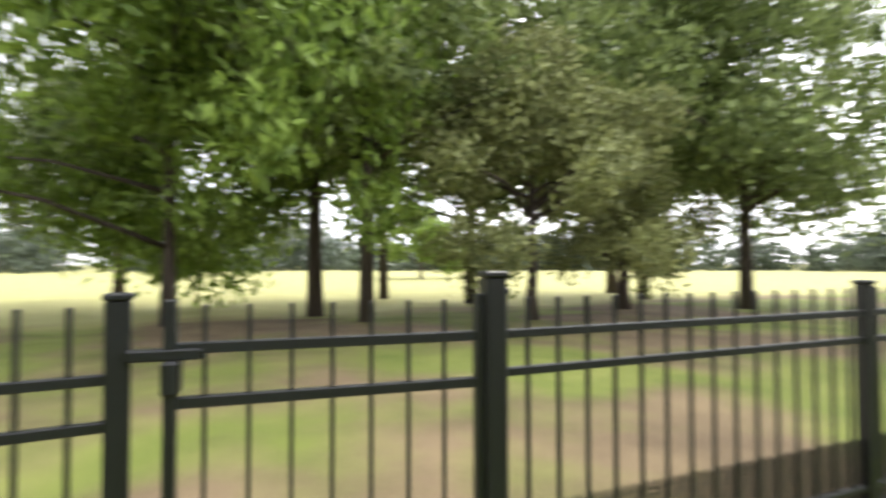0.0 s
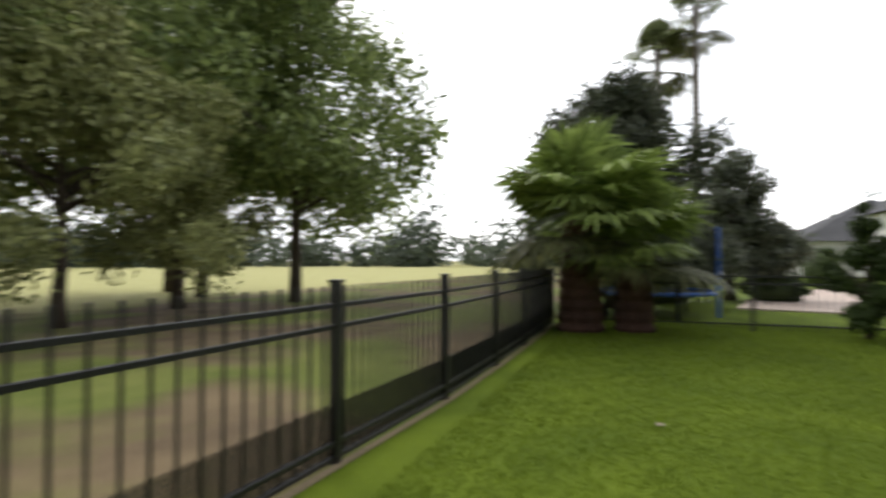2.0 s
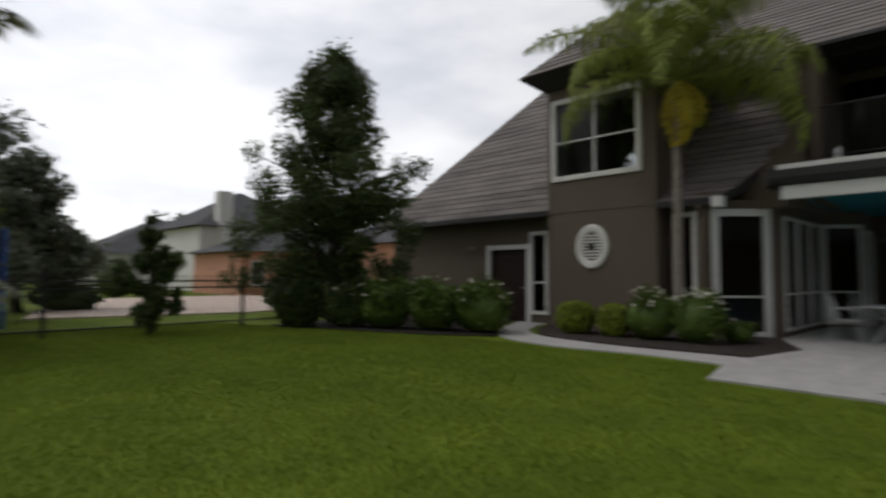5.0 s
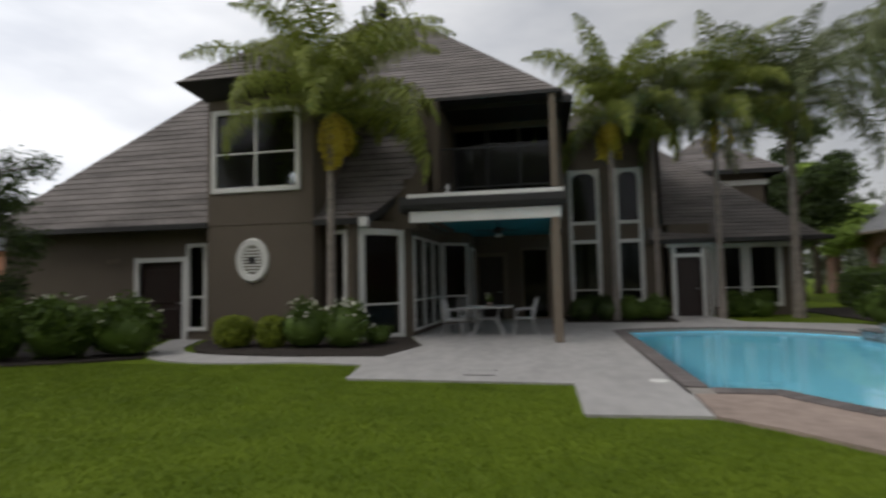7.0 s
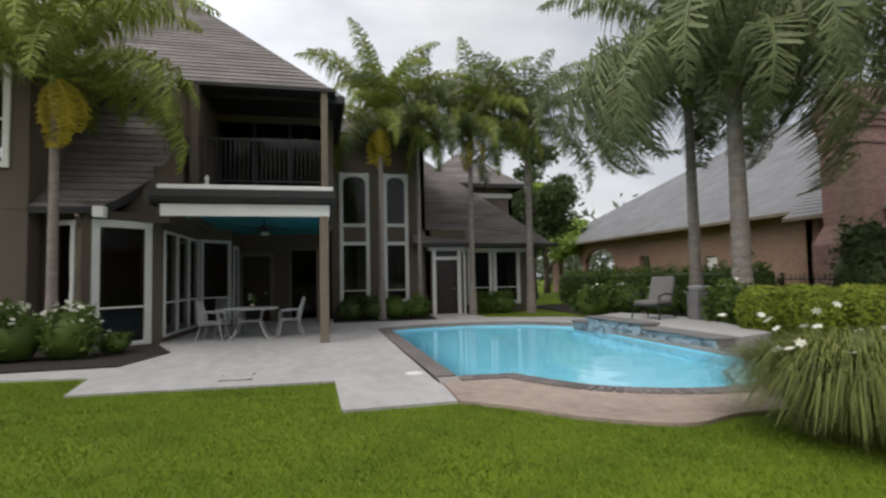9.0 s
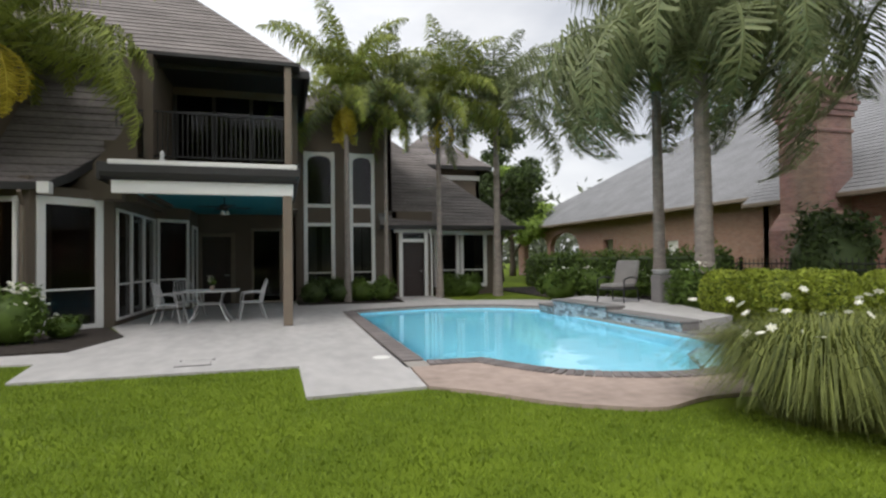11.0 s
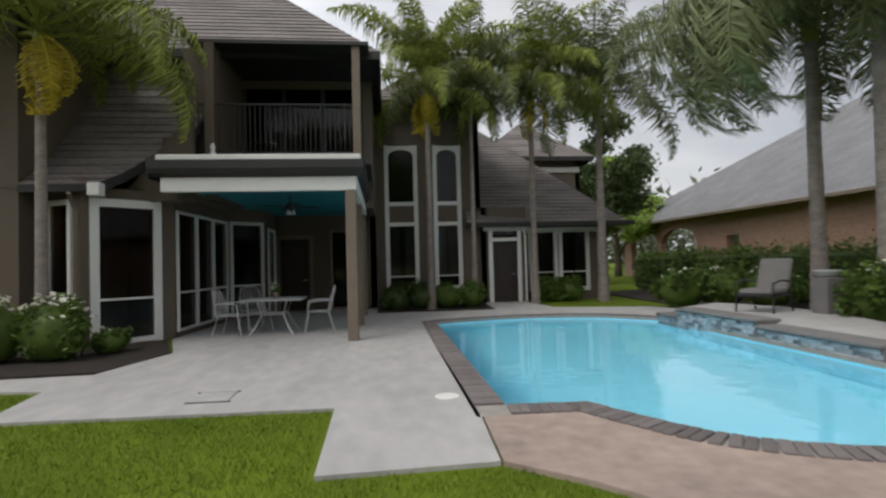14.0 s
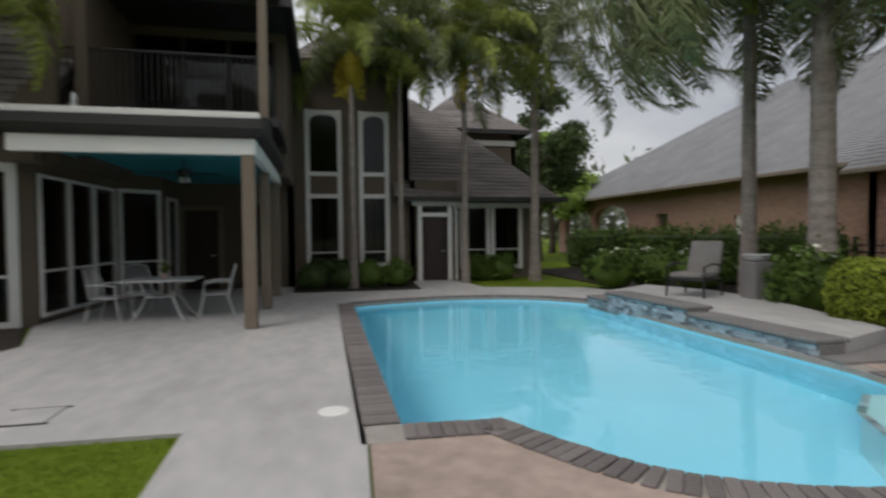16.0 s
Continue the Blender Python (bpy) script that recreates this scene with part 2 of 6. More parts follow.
def ground_material():
    """Mown lawn, the leaf litter under the golf course's trees, and the pale yellow fairway beyond, each by its own
    stretch of the plan.
    """
    m = bpy.data.materials.new("grass_ground")
    m.use_nodes = True
    nt = m.node_tree
    n, l = nt.nodes, nt.links
    bsdf = n["Principled BSDF"]
    bsdf.inputs["Roughness"].default_value = 0.9
    bsdf.inputs["Specular IOR Level"].default_value = 0.15
    coord = n.new("ShaderNodeTexCoord")
    sep = n.new("ShaderNodeSeparateXYZ")
    l.new(coord.outputs["Object"], sep.inputs[0])

    def tex(scale, detail=5.0):
        t = n.new("ShaderNodeTexNoise")
        t.inputs["Scale"].default_value = scale
        t.inputs["Detail"].default_value = detail
        l.new(coord.outputs["Object"], t.inputs["Vector"])
        return t

    def ramp(src, p0, c0, p1, c1):
        r = n.new("ShaderNodeValToRGB")
        r.color_ramp.elements[0].position, r.color_ramp.elements[0].color = p0, (*c0, 1)
        r.color_ramp.elements[1].position, r.color_ramp.elements[1].color = p1, (*c1, 1)
        l.new(src, r.inputs["Fac"])
        return r

    def mix(fac, a, b):
        q = n.new("ShaderNodeMixRGB")
        l.new(fac, q.inputs["Fac"])
        l.new(a, q.inputs["Color1"])
        l.new(b, q.inputs["Color2"])
        return q

    fine, broad, patch = tex(55), tex(0.9), tex(0.22)
    both = n.new("ShaderNodeMath")
    both.operation = "ADD"
    l.new(fine.outputs["Fac"], both.inputs[0])
    l.new(broad.outputs["Fac"], both.inputs[1])
    halved = n.new("ShaderNodeMath")
    halved.operation = "MULTIPLY"
    halved.inputs[1].default_value = 0.5
    l.new(both.outputs[0], halved.inputs[0])
    lawn = ramp(halved.outputs[0], 0.36, (0.062, 0.10, 0.005), 0.66, (0.15, 0.205, 0.014))
    litter = ramp(halved.outputs[0], 0.35, (0.10, 0.072, 0.046), 0.65, (0.235, 0.175, 0.10))
    rough = ramp(halved.outputs[0], 0.35, (0.10, 0.135, 0.025), 0.65, (0.22, 0.235, 0.065))
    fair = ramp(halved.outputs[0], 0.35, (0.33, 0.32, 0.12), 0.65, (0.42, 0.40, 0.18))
    spots = ramp(patch.outputs["Fac"], 0.44, (0, 0, 0), 0.56, (1, 1, 1))
    under = mix(spots.outputs["Color"], rough.outputs["Color"], litter.outputs["Color"])

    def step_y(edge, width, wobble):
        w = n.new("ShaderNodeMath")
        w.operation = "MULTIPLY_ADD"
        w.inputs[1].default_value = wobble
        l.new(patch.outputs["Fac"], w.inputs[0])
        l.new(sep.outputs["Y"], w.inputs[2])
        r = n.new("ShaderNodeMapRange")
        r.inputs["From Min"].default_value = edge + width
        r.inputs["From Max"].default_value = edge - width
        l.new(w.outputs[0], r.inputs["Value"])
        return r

    a = mix(step_y(-14.1, 0.05, 0.1).outputs[0], lawn.outputs["Color"], under.outputs["Color"])
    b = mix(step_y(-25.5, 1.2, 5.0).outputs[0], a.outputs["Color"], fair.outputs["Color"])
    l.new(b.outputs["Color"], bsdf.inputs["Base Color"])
    bp = n.new("ShaderNodeBump")
    bp.inputs["Strength"].default_value = 0.5
    bp.inputs["Distance"].default_value = 0.03
    l.new(fine.outputs["Fac"], bp.inputs["Height"])
    l.new(bp.outputs["Normal"], bsdf.inputs["Normal"])
    return m


M["water"] = water_material()
M["ground"] = ground_material()


# ---- shape helpers ----
class Shape:
    """Faces gathered for one mesh."""

    def __init__(self):
        self.v, self.f = [], []

    def add(self, verts, faces):
        k = len(self.v)
        self.v += [tuple(q) for q in verts]
        self.f += [tuple(i + k for i in face) for face in faces]
        return self

    def box(self, x0, x1, y0, y1, z0, z1, m=None):
        q = [Vector(p) for p in ((x0, y0, z0), (x1, y0, z0), (x1, y1, z0), (x0, y1, z0), (x0, y0, z1), (x1, y0, z1), (x1, y1, z1), (x0, y1, z1))]
        if m:
            q = [m @ p for p in q]
        return self.add(q, [(3, 2, 1, 0), (4, 5, 6, 7), (0, 1, 5, 4), (1, 2, 6, 5), (2, 3, 7, 6), (3, 0, 4, 7)])

    def block(self, x0, x1, y0, y1, z0, z1, e=0.012, m=None):
        """A box with its edges taken off."""
        v = []
        for z, i in ((z0, e), (z0 + e, 0), (z1 - e, 0), (z1, e)):
            a, b, c, d = x0 + i, x1 - i, y0 + i, y1 - i
            v += [(a + (e if not i else 0), c, z), (b - (e if not i else 0), c, z), (b, c + (e if not i else 0), z), (b, d - (e if not i else 0), z),
                  (b - (e if not i else 0), d, z), (a + (e if not i else 0), d, z), (a, d - (e if not i else 0), z), (a, c + (e if not i else 0), z)]
        v = [Vector(p) for p in v]
        if m:
            v = [m @ p for p in v]
        f = [tuple(range(7, -1, -1)), tuple(range(24, 32))]
        for r in range(3):
            for i in range(8):
                j = (i + 1) % 8
                f.append((8 * r + i, 8 * r + j, 8 * r + 8 + j, 8 * r + 8 + i))
        return self.add(v, f)

    def tube(self, points, radii, n=8, caps=True):
        pts = [Vector(p) for p in points]
        rings = []
        for i, p in enumerate(pts):
            d = (pts[min(i + 1, len(pts) - 1)] - pts[max(i - 1, 0)]).normalized()
            a = d.cross(Vector((0, 0, 1)) if abs(d.z) < 0.95 else Vector((1, 0, 0))).normalized()
            b = d.cross(a)
            rings.append([p + (a * math.cos(2 * math.pi * k / n) + b * math.sin(2 * math.pi * k / n)) * radii[i] for k in range(n)])
        v = [q for r in rings for q in r]
        f = [(i * n + k, i * n + (k + 1) % n, (i + 1) * n + (k + 1) % n, (i + 1) * n + k) for i in range(len(pts) - 1) for k in range(n)]
        if caps:
            f += [tuple(range(n - 1, -1, -1)), tuple((len(pts) - 1) * n + k for k in range(n))]
        return self.add(v, f)

    def lathe(self, profile, n=24, centre=(0, 0)):
        v = [(centre[0] + r * math.cos(2 * math.pi * k / n), centre[1] + r * math.sin(2 * math.pi * k / n), z) for r, z in profile for k in range(n)]
        f = [(i * n + k, i * n + (k + 1) % n, (i + 1) * n + (k + 1) % n, (i + 1) * n + k) for i in range(len(profile) - 1) for k in range(n)]
        f += [tuple(range(n - 1, -1, -1)), tuple((len(profile) - 1) * n + k for k in range(n))]
        return self.add(v, f)

    def mesh(self, name, mat, smooth=False):
        me = bpy.data.meshes.new(name)
        me.from_pydata(self.v, [], self.f)
        me.materials.append(mat)
        if smooth:
            me.polygons.foreach_set("use_smooth", [True] * len(me.polygons))
        me.update()
        return me


def part(name, shape, mat, parent=None, label="", smooth=False):
    me = shape if isinstance(shape, bpy.types.Mesh) else shape.mesh(name, mat, smooth)
    ob = new(name, me)
    if parent is not None:
        ob.parent = parent
    if label:
        tagged(ob, label)
    return ob


def thing(name, label, category, at=(0, 0, 0), group="", kind=""):
    ob = new(name)
    ob.location = at
    ob.empty_display_size = 0.2
    return tagged(ob, label, category, group, kind)


def structure(name, shape, mat, label, category):
    return tagged(new(name, shape.mesh(name, mat)), label, category, "", "structure")


def outline_fill(loops, z):
    """A flat sheet at z bounded by the first loop, with the others as holes."""
    bm = bmesh.new()
    edges = []
    for loop in loops:
        vs = [bm.verts.new((x, y, z)) for x, y in loop]
        edges += [bm.edges.new((vs[i], vs[(i + 1) % len(vs)])) for i in range(len(vs))]
    bmesh.ops.triangle_fill(bm, edges=edges, use_beauty=True, use_dissolve=False, normal=(0, 0, 1))
    for face in bm.faces:
        if face.normal.z < 0:
            face.normal_flip()
    s = Shape()
    bm.verts.index_update()
    s.add([tuple(v.co) for v in bm.verts], [[v.index for v in face.verts] for face in bm.faces])
    bm.free()
    return s


def skirt(s, loop, z0, z1, inward=False):
    """Upright faces along a closed loop."""
    for i in range(len(loop)):
        (ax, ay), (bx, by) = loop[i], loop[(i + 1) % len(loop)]
        q = [(ax, ay, z0), (bx, by, z0), (bx, by, z1), (ax, ay, z1)]
        s.add(q, [(3, 2, 1, 0) if inward else (0, 1, 2, 3)])
    return s


def wall(name, p0, p1, z0, z1, thick, openings, mat, label="", inner=None):
    """An upright wall from p0 to p1 whose outer face lies on the line (outside is to the right of p0 -> p1); openings are (from, to, bottom, top)."""
    a, b = Vector((*p0, 0)), Vector((*p1, 0))
    d = (b - a).normalized()
    n = Vector((-d.y, d.x, 0))
    length = (b - a).length
    ss = sorted({0, length, *[q for o in openings for q in o[:2]]})
    zs = sorted({z0, z1, *[q for o in openings for q in o[2:4]]})
    def solid(i, j):
        if i < 0 or j < 0 or i >= len(ss) - 1 or j >= len(zs) - 1:
            return False
        sm, zm = (ss[i] + ss[i + 1]) / 2, (zs[j] + zs[j + 1]) / 2
        return not any(o[0] < sm < o[1] and o[2] < zm < o[3] for o in openings)
    s = Shape()
    def at(u, z, k):
        p = a + d * u + n * (thick * k)
        return (p.x, p.y, z)
    for i in range(len(ss) - 1):
        for j in range(len(zs) - 1):
            if not solid(i, j):
                continue
            u0, u1, w0, w1 = ss[i], ss[i + 1], zs[j], zs[j + 1]
            s.add([at(u0, w0, 0), at(u1, w0, 0), at(u1, w1, 0), at(u0, w1, 0)], [(0, 1, 2, 3)])
            s.add([at(u0, w0, 1), at(u1, w0, 1), at(u1, w1, 1), at(u0, w1, 1)], [(3, 2, 1, 0)])
            for ok, q in ((solid(i - 1, j), (u0, w0, u0, w1)), (solid(i + 1, j), (u1, w1, u1, w0)), (solid(i, j - 1), (u1, w0, u0, w0)), (solid(i, j + 1), (u0, w1, u1, w1))):
                if not ok:
                    s.add([at(q[0], q[1], 0), at(q[2], q[3], 0), at(q[2], q[3], 1), at(q[0], q[1], 1)], [(0, 1, 2, 3)])
    ob = structure(name, s, mat, label or "rough brown-grey stucco house wall", "wall")
    return ob


def frame_matrix(p0, p1):
    """Local x runs along p0 -> p1, local y goes into the wall, z up."""
    d = (Vector((*p1, 0)) - Vector((*p0, 0))).normalized()
    return Matrix(((d.x, -d.y, 0, p0[0]), (d.y, d.x, 0, p0[1]), (0, 0, 1, 0), (0, 0, 0, 1)))


def window(name, p0, p1, s0, s1, z0, z1, label, cols=1, bars=(), casing=0.11, proud=0.05, arch=0.0, curtain=False, paint="trim"):
    """A window set into the wall p0 -> p1 between s0 and s1: casing, mullions, bars and panes."""
    m = frame_matrix(p0, p1)
    w = thing(name, label, "window", kind="structure")
    c = casing
    f = Shape()
    f.block(s0 - c, s0, -proud, 0.06, z0 - c, z1 + c, 0.008, m)
    f.block(s1, s1 + c, -proud, 0.06, z0 - c, z1 + c, 0.008, m)
    f.block(s0 - 0.001, s1 + 0.001, -proud + 0.004, 0.06, z0 - c, z0, 0.008, m)
    if not arch:
        f.block(s0 - 0.001, s1 + 0.001, -proud + 0.004, 0.06, z1, z1 + c, 0.008, m)
    else:
        k = 12
        mid, half = (s0 + s1) / 2, (s1 - s0) / 2
        for i in range(k):
            u0, u1 = -1 + 2 * i / k, -1 + 2 * (i + 1) / k
            q = []
            for y in (-proud, 0.06):
                for u, o in ((u0, 0), (u1, 0), (u1, 1), (u0, 1)):
                    zz = z1 - arch + arch * math.sqrt(max(0, 1 - u * u)) if not o else z1 + c
                    q.append(m @ Vector((mid + half * u, y, zz)))
            f.add(q, [(0, 1, 2, 3), (7, 6, 5, 4), (0, 4, 5, 1)])
    # any paint but trim: a white frame whose porch shade is put into brown
    part("window_frame", f, M[paint], w, "white painted wooden frame" if paint == "trim" else "wooden frame coloured brown for porch shade")
    step = (s1 - s0) / cols
    for i in range(1, cols):
        part("mullion", Shape().block(s0 + i * step - 0.03, s0 + i * step + 0.03, -0.02, 0.05, z0, z1, 0.006, m), M["trim"], w)
    for z in bars:
        part("glazing_bar", Shape().block(s0, s1, -0.015, 0.045, z - 0.022, z + 0.022, 0.006, m), M["trim"], w)
    rows = [z0, *bars, z1]
    for i in range(cols):
        for a, b in zip(rows, rows[1:]):
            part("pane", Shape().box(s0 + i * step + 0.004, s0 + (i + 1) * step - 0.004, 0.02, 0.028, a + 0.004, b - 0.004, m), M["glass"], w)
    if curtain:
        s = Shape()
        for side in (0, 1):
            u0 = s0 + 0.03 if not side else s1 - 0.33
            pts = [(u0 + 0.3 * i / 12, 0.14 + 0.03 * math.sin(i * 2.2)) for i in range(13)]
            for (a, ya), (b, yb) in zip(pts, pts[1:]):
                s.add([m @ Vector((a, ya, z0)), m @ Vector((b, yb, z0)), m @ Vector((b, yb, z1)), m @ Vector((a, ya, z1))], [(0, 1, 2, 3)])
        part("curtain", s, M["cushion"], w, "grey hanging curtain")
    return w


def roof_plane(s, e0, e1, r0, r1, course=0.24, lift=0.022):
    """Overlapping shingle courses from the eave e0 -> e1 up to the ridge r0 -> r1."""
    e0, e1, r0, r1 = (Vector(p) for p in (e0, e1, r0, r1))
    n = (e1 - e0).cross(r0 - e0)
    if n.length < 1e-6:
        n = (e1 - e0).cross(r1 - e0)
    n.normalize()
    if n.z < 0:
        n = -n
    height = max(((r0 + r1) / 2 - (e0 + e1) / 2).length, 0.1)
    k = max(1, int(height / course))
    for i in range(k):
        a, b = i / k, (i + 1) / k
        lo0, lo1, hi0, hi1 = e0.lerp(r0, a), e1.lerp(r1, a), e0.lerp(r0, b), e1.lerp(r1, b)
        s.add([lo0 + n * lift, lo1 + n * lift, hi1 + n * 0.002, hi0 + n * 0.002, lo0, lo1], [(0, 1, 2, 3), (4, 5, 1, 0)])
    return s


def hip_roof(s, x0, x1, y0, y1, z, slope, ridge="x"):
    """Four shingled slopes over a rectangle."""
    if ridge == "x":
        h = (y1 - y0) / 2
        a, b, top = Vector((x0 + h, y0 + h, z + h * slope)), Vector((x1 - h, y0 + h, z + h * slope)), z + h * slope
    else:
        h = (x1 - x0) / 2
        a, b = Vector((x0 + h, y0 + h, z + h * slope)), Vector((x0 + h, y1 - h, z + h * slope))
    c = [Vector(p) for p in ((x0, y0, z), (x1, y0, z), (x1, y1, z), (x0, y1, z))]
    if ridge == "x":
        roof_plane(s, c[0], c[1], a, b); roof_plane(s, c[1], c[2], b, b); roof_plane(s, c[2], c[3], b, a); roof_plane(s, c[3], c[0], a, a)
    else:
        roof_plane(s, c[0], c[1], a, a); roof_plane(s, c[1], c[2], a, b); roof_plane(s, c[2], c[3], b, b); roof_plane(s, c[3], c[0], b, a)
    return s


# ---- ground, deck and pool ----
def arc(cx, cy, rx, ry, a0, a1, n):
    return [(cx + rx * math.cos(radians(a0 + (a1 - a0) * i / n)), cy + ry * math.sin(radians(a0 + (a1 - a0) * i / n))) for i in range(n + 1)]


def smooth_line(points, n=6):
    """A Catmull-Rom line through a few plan points."""
    out = []
    for i in range(len(points) - 1):
        p = [Vector(points[max(0, min(len(points) - 1, i + k))]) for k in (-1, 0, 1, 2)]
        for j in range(n):
            t = j / n
            q = 0.5 * ((2 * p[1]) + (p[2] - p[0]) * t + (2 * p[0] - 5 * p[1] + 4 * p[2] - p[3]) * t * t + (3 * p[1] - p[0] - 3 * p[2] + p[3]) * t ** 3)
            out.append((q.x, q.y))
    out.append(tuple(points[-1]))
    return out


NEAR_CURVE = smooth_line([(2.55, -5.05), (2.83, -5.6), (3.25, -6.2), (3.95, -6.6), (4.65, -6.72), (5.45, -6.5), (6.2, -5.85), (6.6, -5.0), (6.75, -4.4)], 5)
FAR_ARC = smooth_line([(6.85, 1.7), (5.9, 2.75), (4.3, 3.25), (2.8, 3.05), (1.78, 2.7)], 6)
POOL = [(1.74, -4.98)] + NEAR_CURVE + FAR_ARC  # water edge, anticlockwise
HOLE = POOL
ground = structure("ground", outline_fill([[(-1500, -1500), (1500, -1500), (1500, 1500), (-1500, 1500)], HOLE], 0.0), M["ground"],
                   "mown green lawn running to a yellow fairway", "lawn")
WATER = -0.045
s = Shape()
skirt(s, POOL, -1.2, -0.02, inward=True)
bottom = outline_fill([POOL], -1.2)
s.add(bottom.v, bottom.f)
structure("pool_basin", s, M["plaster"], "pale blue plastered swimming pool basin", "pool")
# a shallow shelf under water at the near end, with a dark tiled edge
SHELF = [(4.95, -6.62), (5.5, -6.4), (6.2, -5.8), (6.55, -5.05), (6.3, -4.95), (5.75, -5.35)]
s = outline_fill([SHELF], -0.13)
skirt(s, SHELF, -1.2, -0.13)
structure("pool_shelf", s, M["shelf"], "pale blue plastered shallow shelf under water", "pool ledge")
edge = thing("shelf_edge", "dark tile band along the shelf's edge", "tile edge", kind="structure")
for (ax, ay), (bx, by) in ((SHELF[4], SHELF[5]), (SHELF[5], SHELF[0])):
    k = int(math.hypot(bx - ax, by - ay) / 0.1)
    for i in range(k):
        m = Matrix.Translation((ax + (bx - ax) * (i + 0.5) / k, ay + (by - ay) * (i + 0.5) / k, -0.13)) @ Matrix.Rotation(math.atan2(by - ay, bx - ax), 4, "Z")
        part("tile", Shape().block(-0.045, 0.045, -0.035, 0.035, 0.0, 0.012, 0.004, m), M["tile"], edge)
water = structure("water", outline_fill([POOL], WATER), M["water"], "clear bright blue rippled pool water", "water")
water.visible_shadow = False

DECK_Z = 0.035
deck_loop = [(-3.24, -4.6), (0.08, -4.72), (0.1, -6.45), (1.38, -6.4), (1.44, -5.32), (1.44, 3.02), (2.7, 3.4), (4.3, 3.62), (6.1, 3.1), (7.1, 2.0),
             (8.6, 3.4), (8.2, 4.6), (5.6, 5.6), (5.4, 8.3), (4.0, 8.3), (3.8, 5.5), (0.35, 5.6), (0.35, 7.6), (-3.4, 7.6), (-3.72, 1.4), (-2.98, -0.55), (-3.36, -2.2), (-3.46, -3.2)]
s = outline_fill([deck_loop], DECK_Z)
skirt(s, deck_loop, -0.05, DECK_Z)
structure("patio_deck", s, M["concrete"], "grey stained concrete patio slab", "patio")
apron_out = smooth_line([(1.4, -6.42), (1.92, -6.9), (2.32, -7.4), (2.78, -7.75), (3.25, -7.95), (4.0, -7.75), (5.2, -7.85), (6.6, -7.4), (7.8, -6.2), (8.5, -4.6)], 4)
inner = [(6.98, -4.3), (6.86, -5.1), (6.42, -6.05), (5.55, -6.8), (4.65, -7.02), (3.82, -6.88), (3.05, -6.42), (2.58, -5.76), (2.36, -5.32), (1.46, -5.32)]
apron_loop = apron_out + inner
s = outline_fill([apron_loop], DECK_Z + 0.006)
skirt(s, apron_loop, -0.05, DECK_Z + 0.006)
structure("pool_apron", s, M["apron"], "rose-brown stained concrete pool apron", "pool apron")
walk_loop = smooth_line([(-3.3, -3.25), (-4.8, -3.05), (-6.2, -3.2), (-7.6, -2.95), (-8.6, -2.2), (-9.6, -0.6), (-10.2, 0.75)], 5) + \
    smooth_line([(-9.3, 0.75), (-8.7, -0.8), (-7.9, -1.75), (-6.9, -2.15), (-5.4, -2.35), (-4.4, -2.3), (-3.3, -2.25)], 5)
s = outline_fill([walk_loop], 0.028)
skirt(s, walk_loop, -0.05, 0.028)
structure("garden_path", s, M["concrete"], "grey concrete garden path curving beside the flower bed", "path")
bed = [(-3.38, -2.18), (-4.4, -2.24), (-5.4, -2.3), (-6.9, -2.1), (-7.8, -1.7), (-8.5, -0.8), (-8.85, 0.3), (-6.0, 0.34), (-5.9, 1.3), (-5.0, 0.95), (-3.75, 1.2), (-3.02, -0.55)]
structure("flower_bed", skirt(outline_fill([bed], 0.05), bed, -0.05, 0.05), M["mulch"], "dark mulched bed under the house wall", "flower bed")
bed2 = [(-8.3, -2.65), (-9.6, -3.55), (-11.6, -4.25), (-13.9, -5.0), (-14.3, -3.6), (-14.4, 0.7), (-10.4, 0.72), (-9.9, -0.6)]
structure("shrub_bed", skirt(outline_fill([bed2], 0.04), bed2, -0.05, 0.04), M["mulch"], "dark mulched bed under flowering shrubs", "flower bed")
bed3 = [(0.38, 5.62), (3.78, 5.52), (3.98, 8.32), (0.38, 8.38)]
structure("wall_bed", skirt(outline_fill([bed3], 0.045), bed3, -0.05, 0.045), M["mulch"], "dark mulched bed below the tall windows", "flower bed")
bed4 = [(8.55, -4.4), (8.2, -6.0), (10.5, -8.4), (13.2, -8.4), (13.2, 13), (9.4, 12), (9.0, 3.4), (7.3, 1.9), (7.3, -4.2)]
structure("garden_bed", skirt(outline_fill([bed4], 0.04), bed4, -0.05, 0.04), M["mulch"], "dark mulched garden bed beside the pool", "flower bed")

# ---- the house ----
ST = M["stucco"]
FRONT = 0.8          # left wing's wall
TW0, TW1, TY = -8.9, -5.95, 0.35
WING = ((-15.8, FRONT), (TW0, FRONT))
wall("wall_wing", *WING, 0, 3.2, 0.2, [(4.52, 5.86, 0, 2.12), (6.08, 6.5, 0.35, 2.5)], ST)
wall("wall_wing_end", (-15.8, 12), (-15.8, FRONT), 0, 3.2, 0.2, [], ST)
wall("wall_tower", (TW0, TY), (TW1, TY), 0, 6.7, 0.2, [(0.25, 2.48, 3.97, 5.9)], ST, "rough brown-grey stucco tower wall")
wall("wall_tower_left", (TW0, 4.5), (TW0, TY + 0.2), 0, 6.7, 0.2, [], ST)
wall("wall_tower_right", (TW1, TY + 0.2), (TW1, 4.5), 0, 6.7, 0.2, [], ST)
wall("wall_nook", (TW1, 0.95), (-4.92, 0.42), 0, 3.2, 0.2, [(0.3, 0.82, 0.12, 2.7)], ST)
wall("wall_bay", (-4.92, 0.42), (-3.72, 1.56), 0, 3.02, 0.2, [(0.28, 1.24, 0.14, 2.66)], ST)
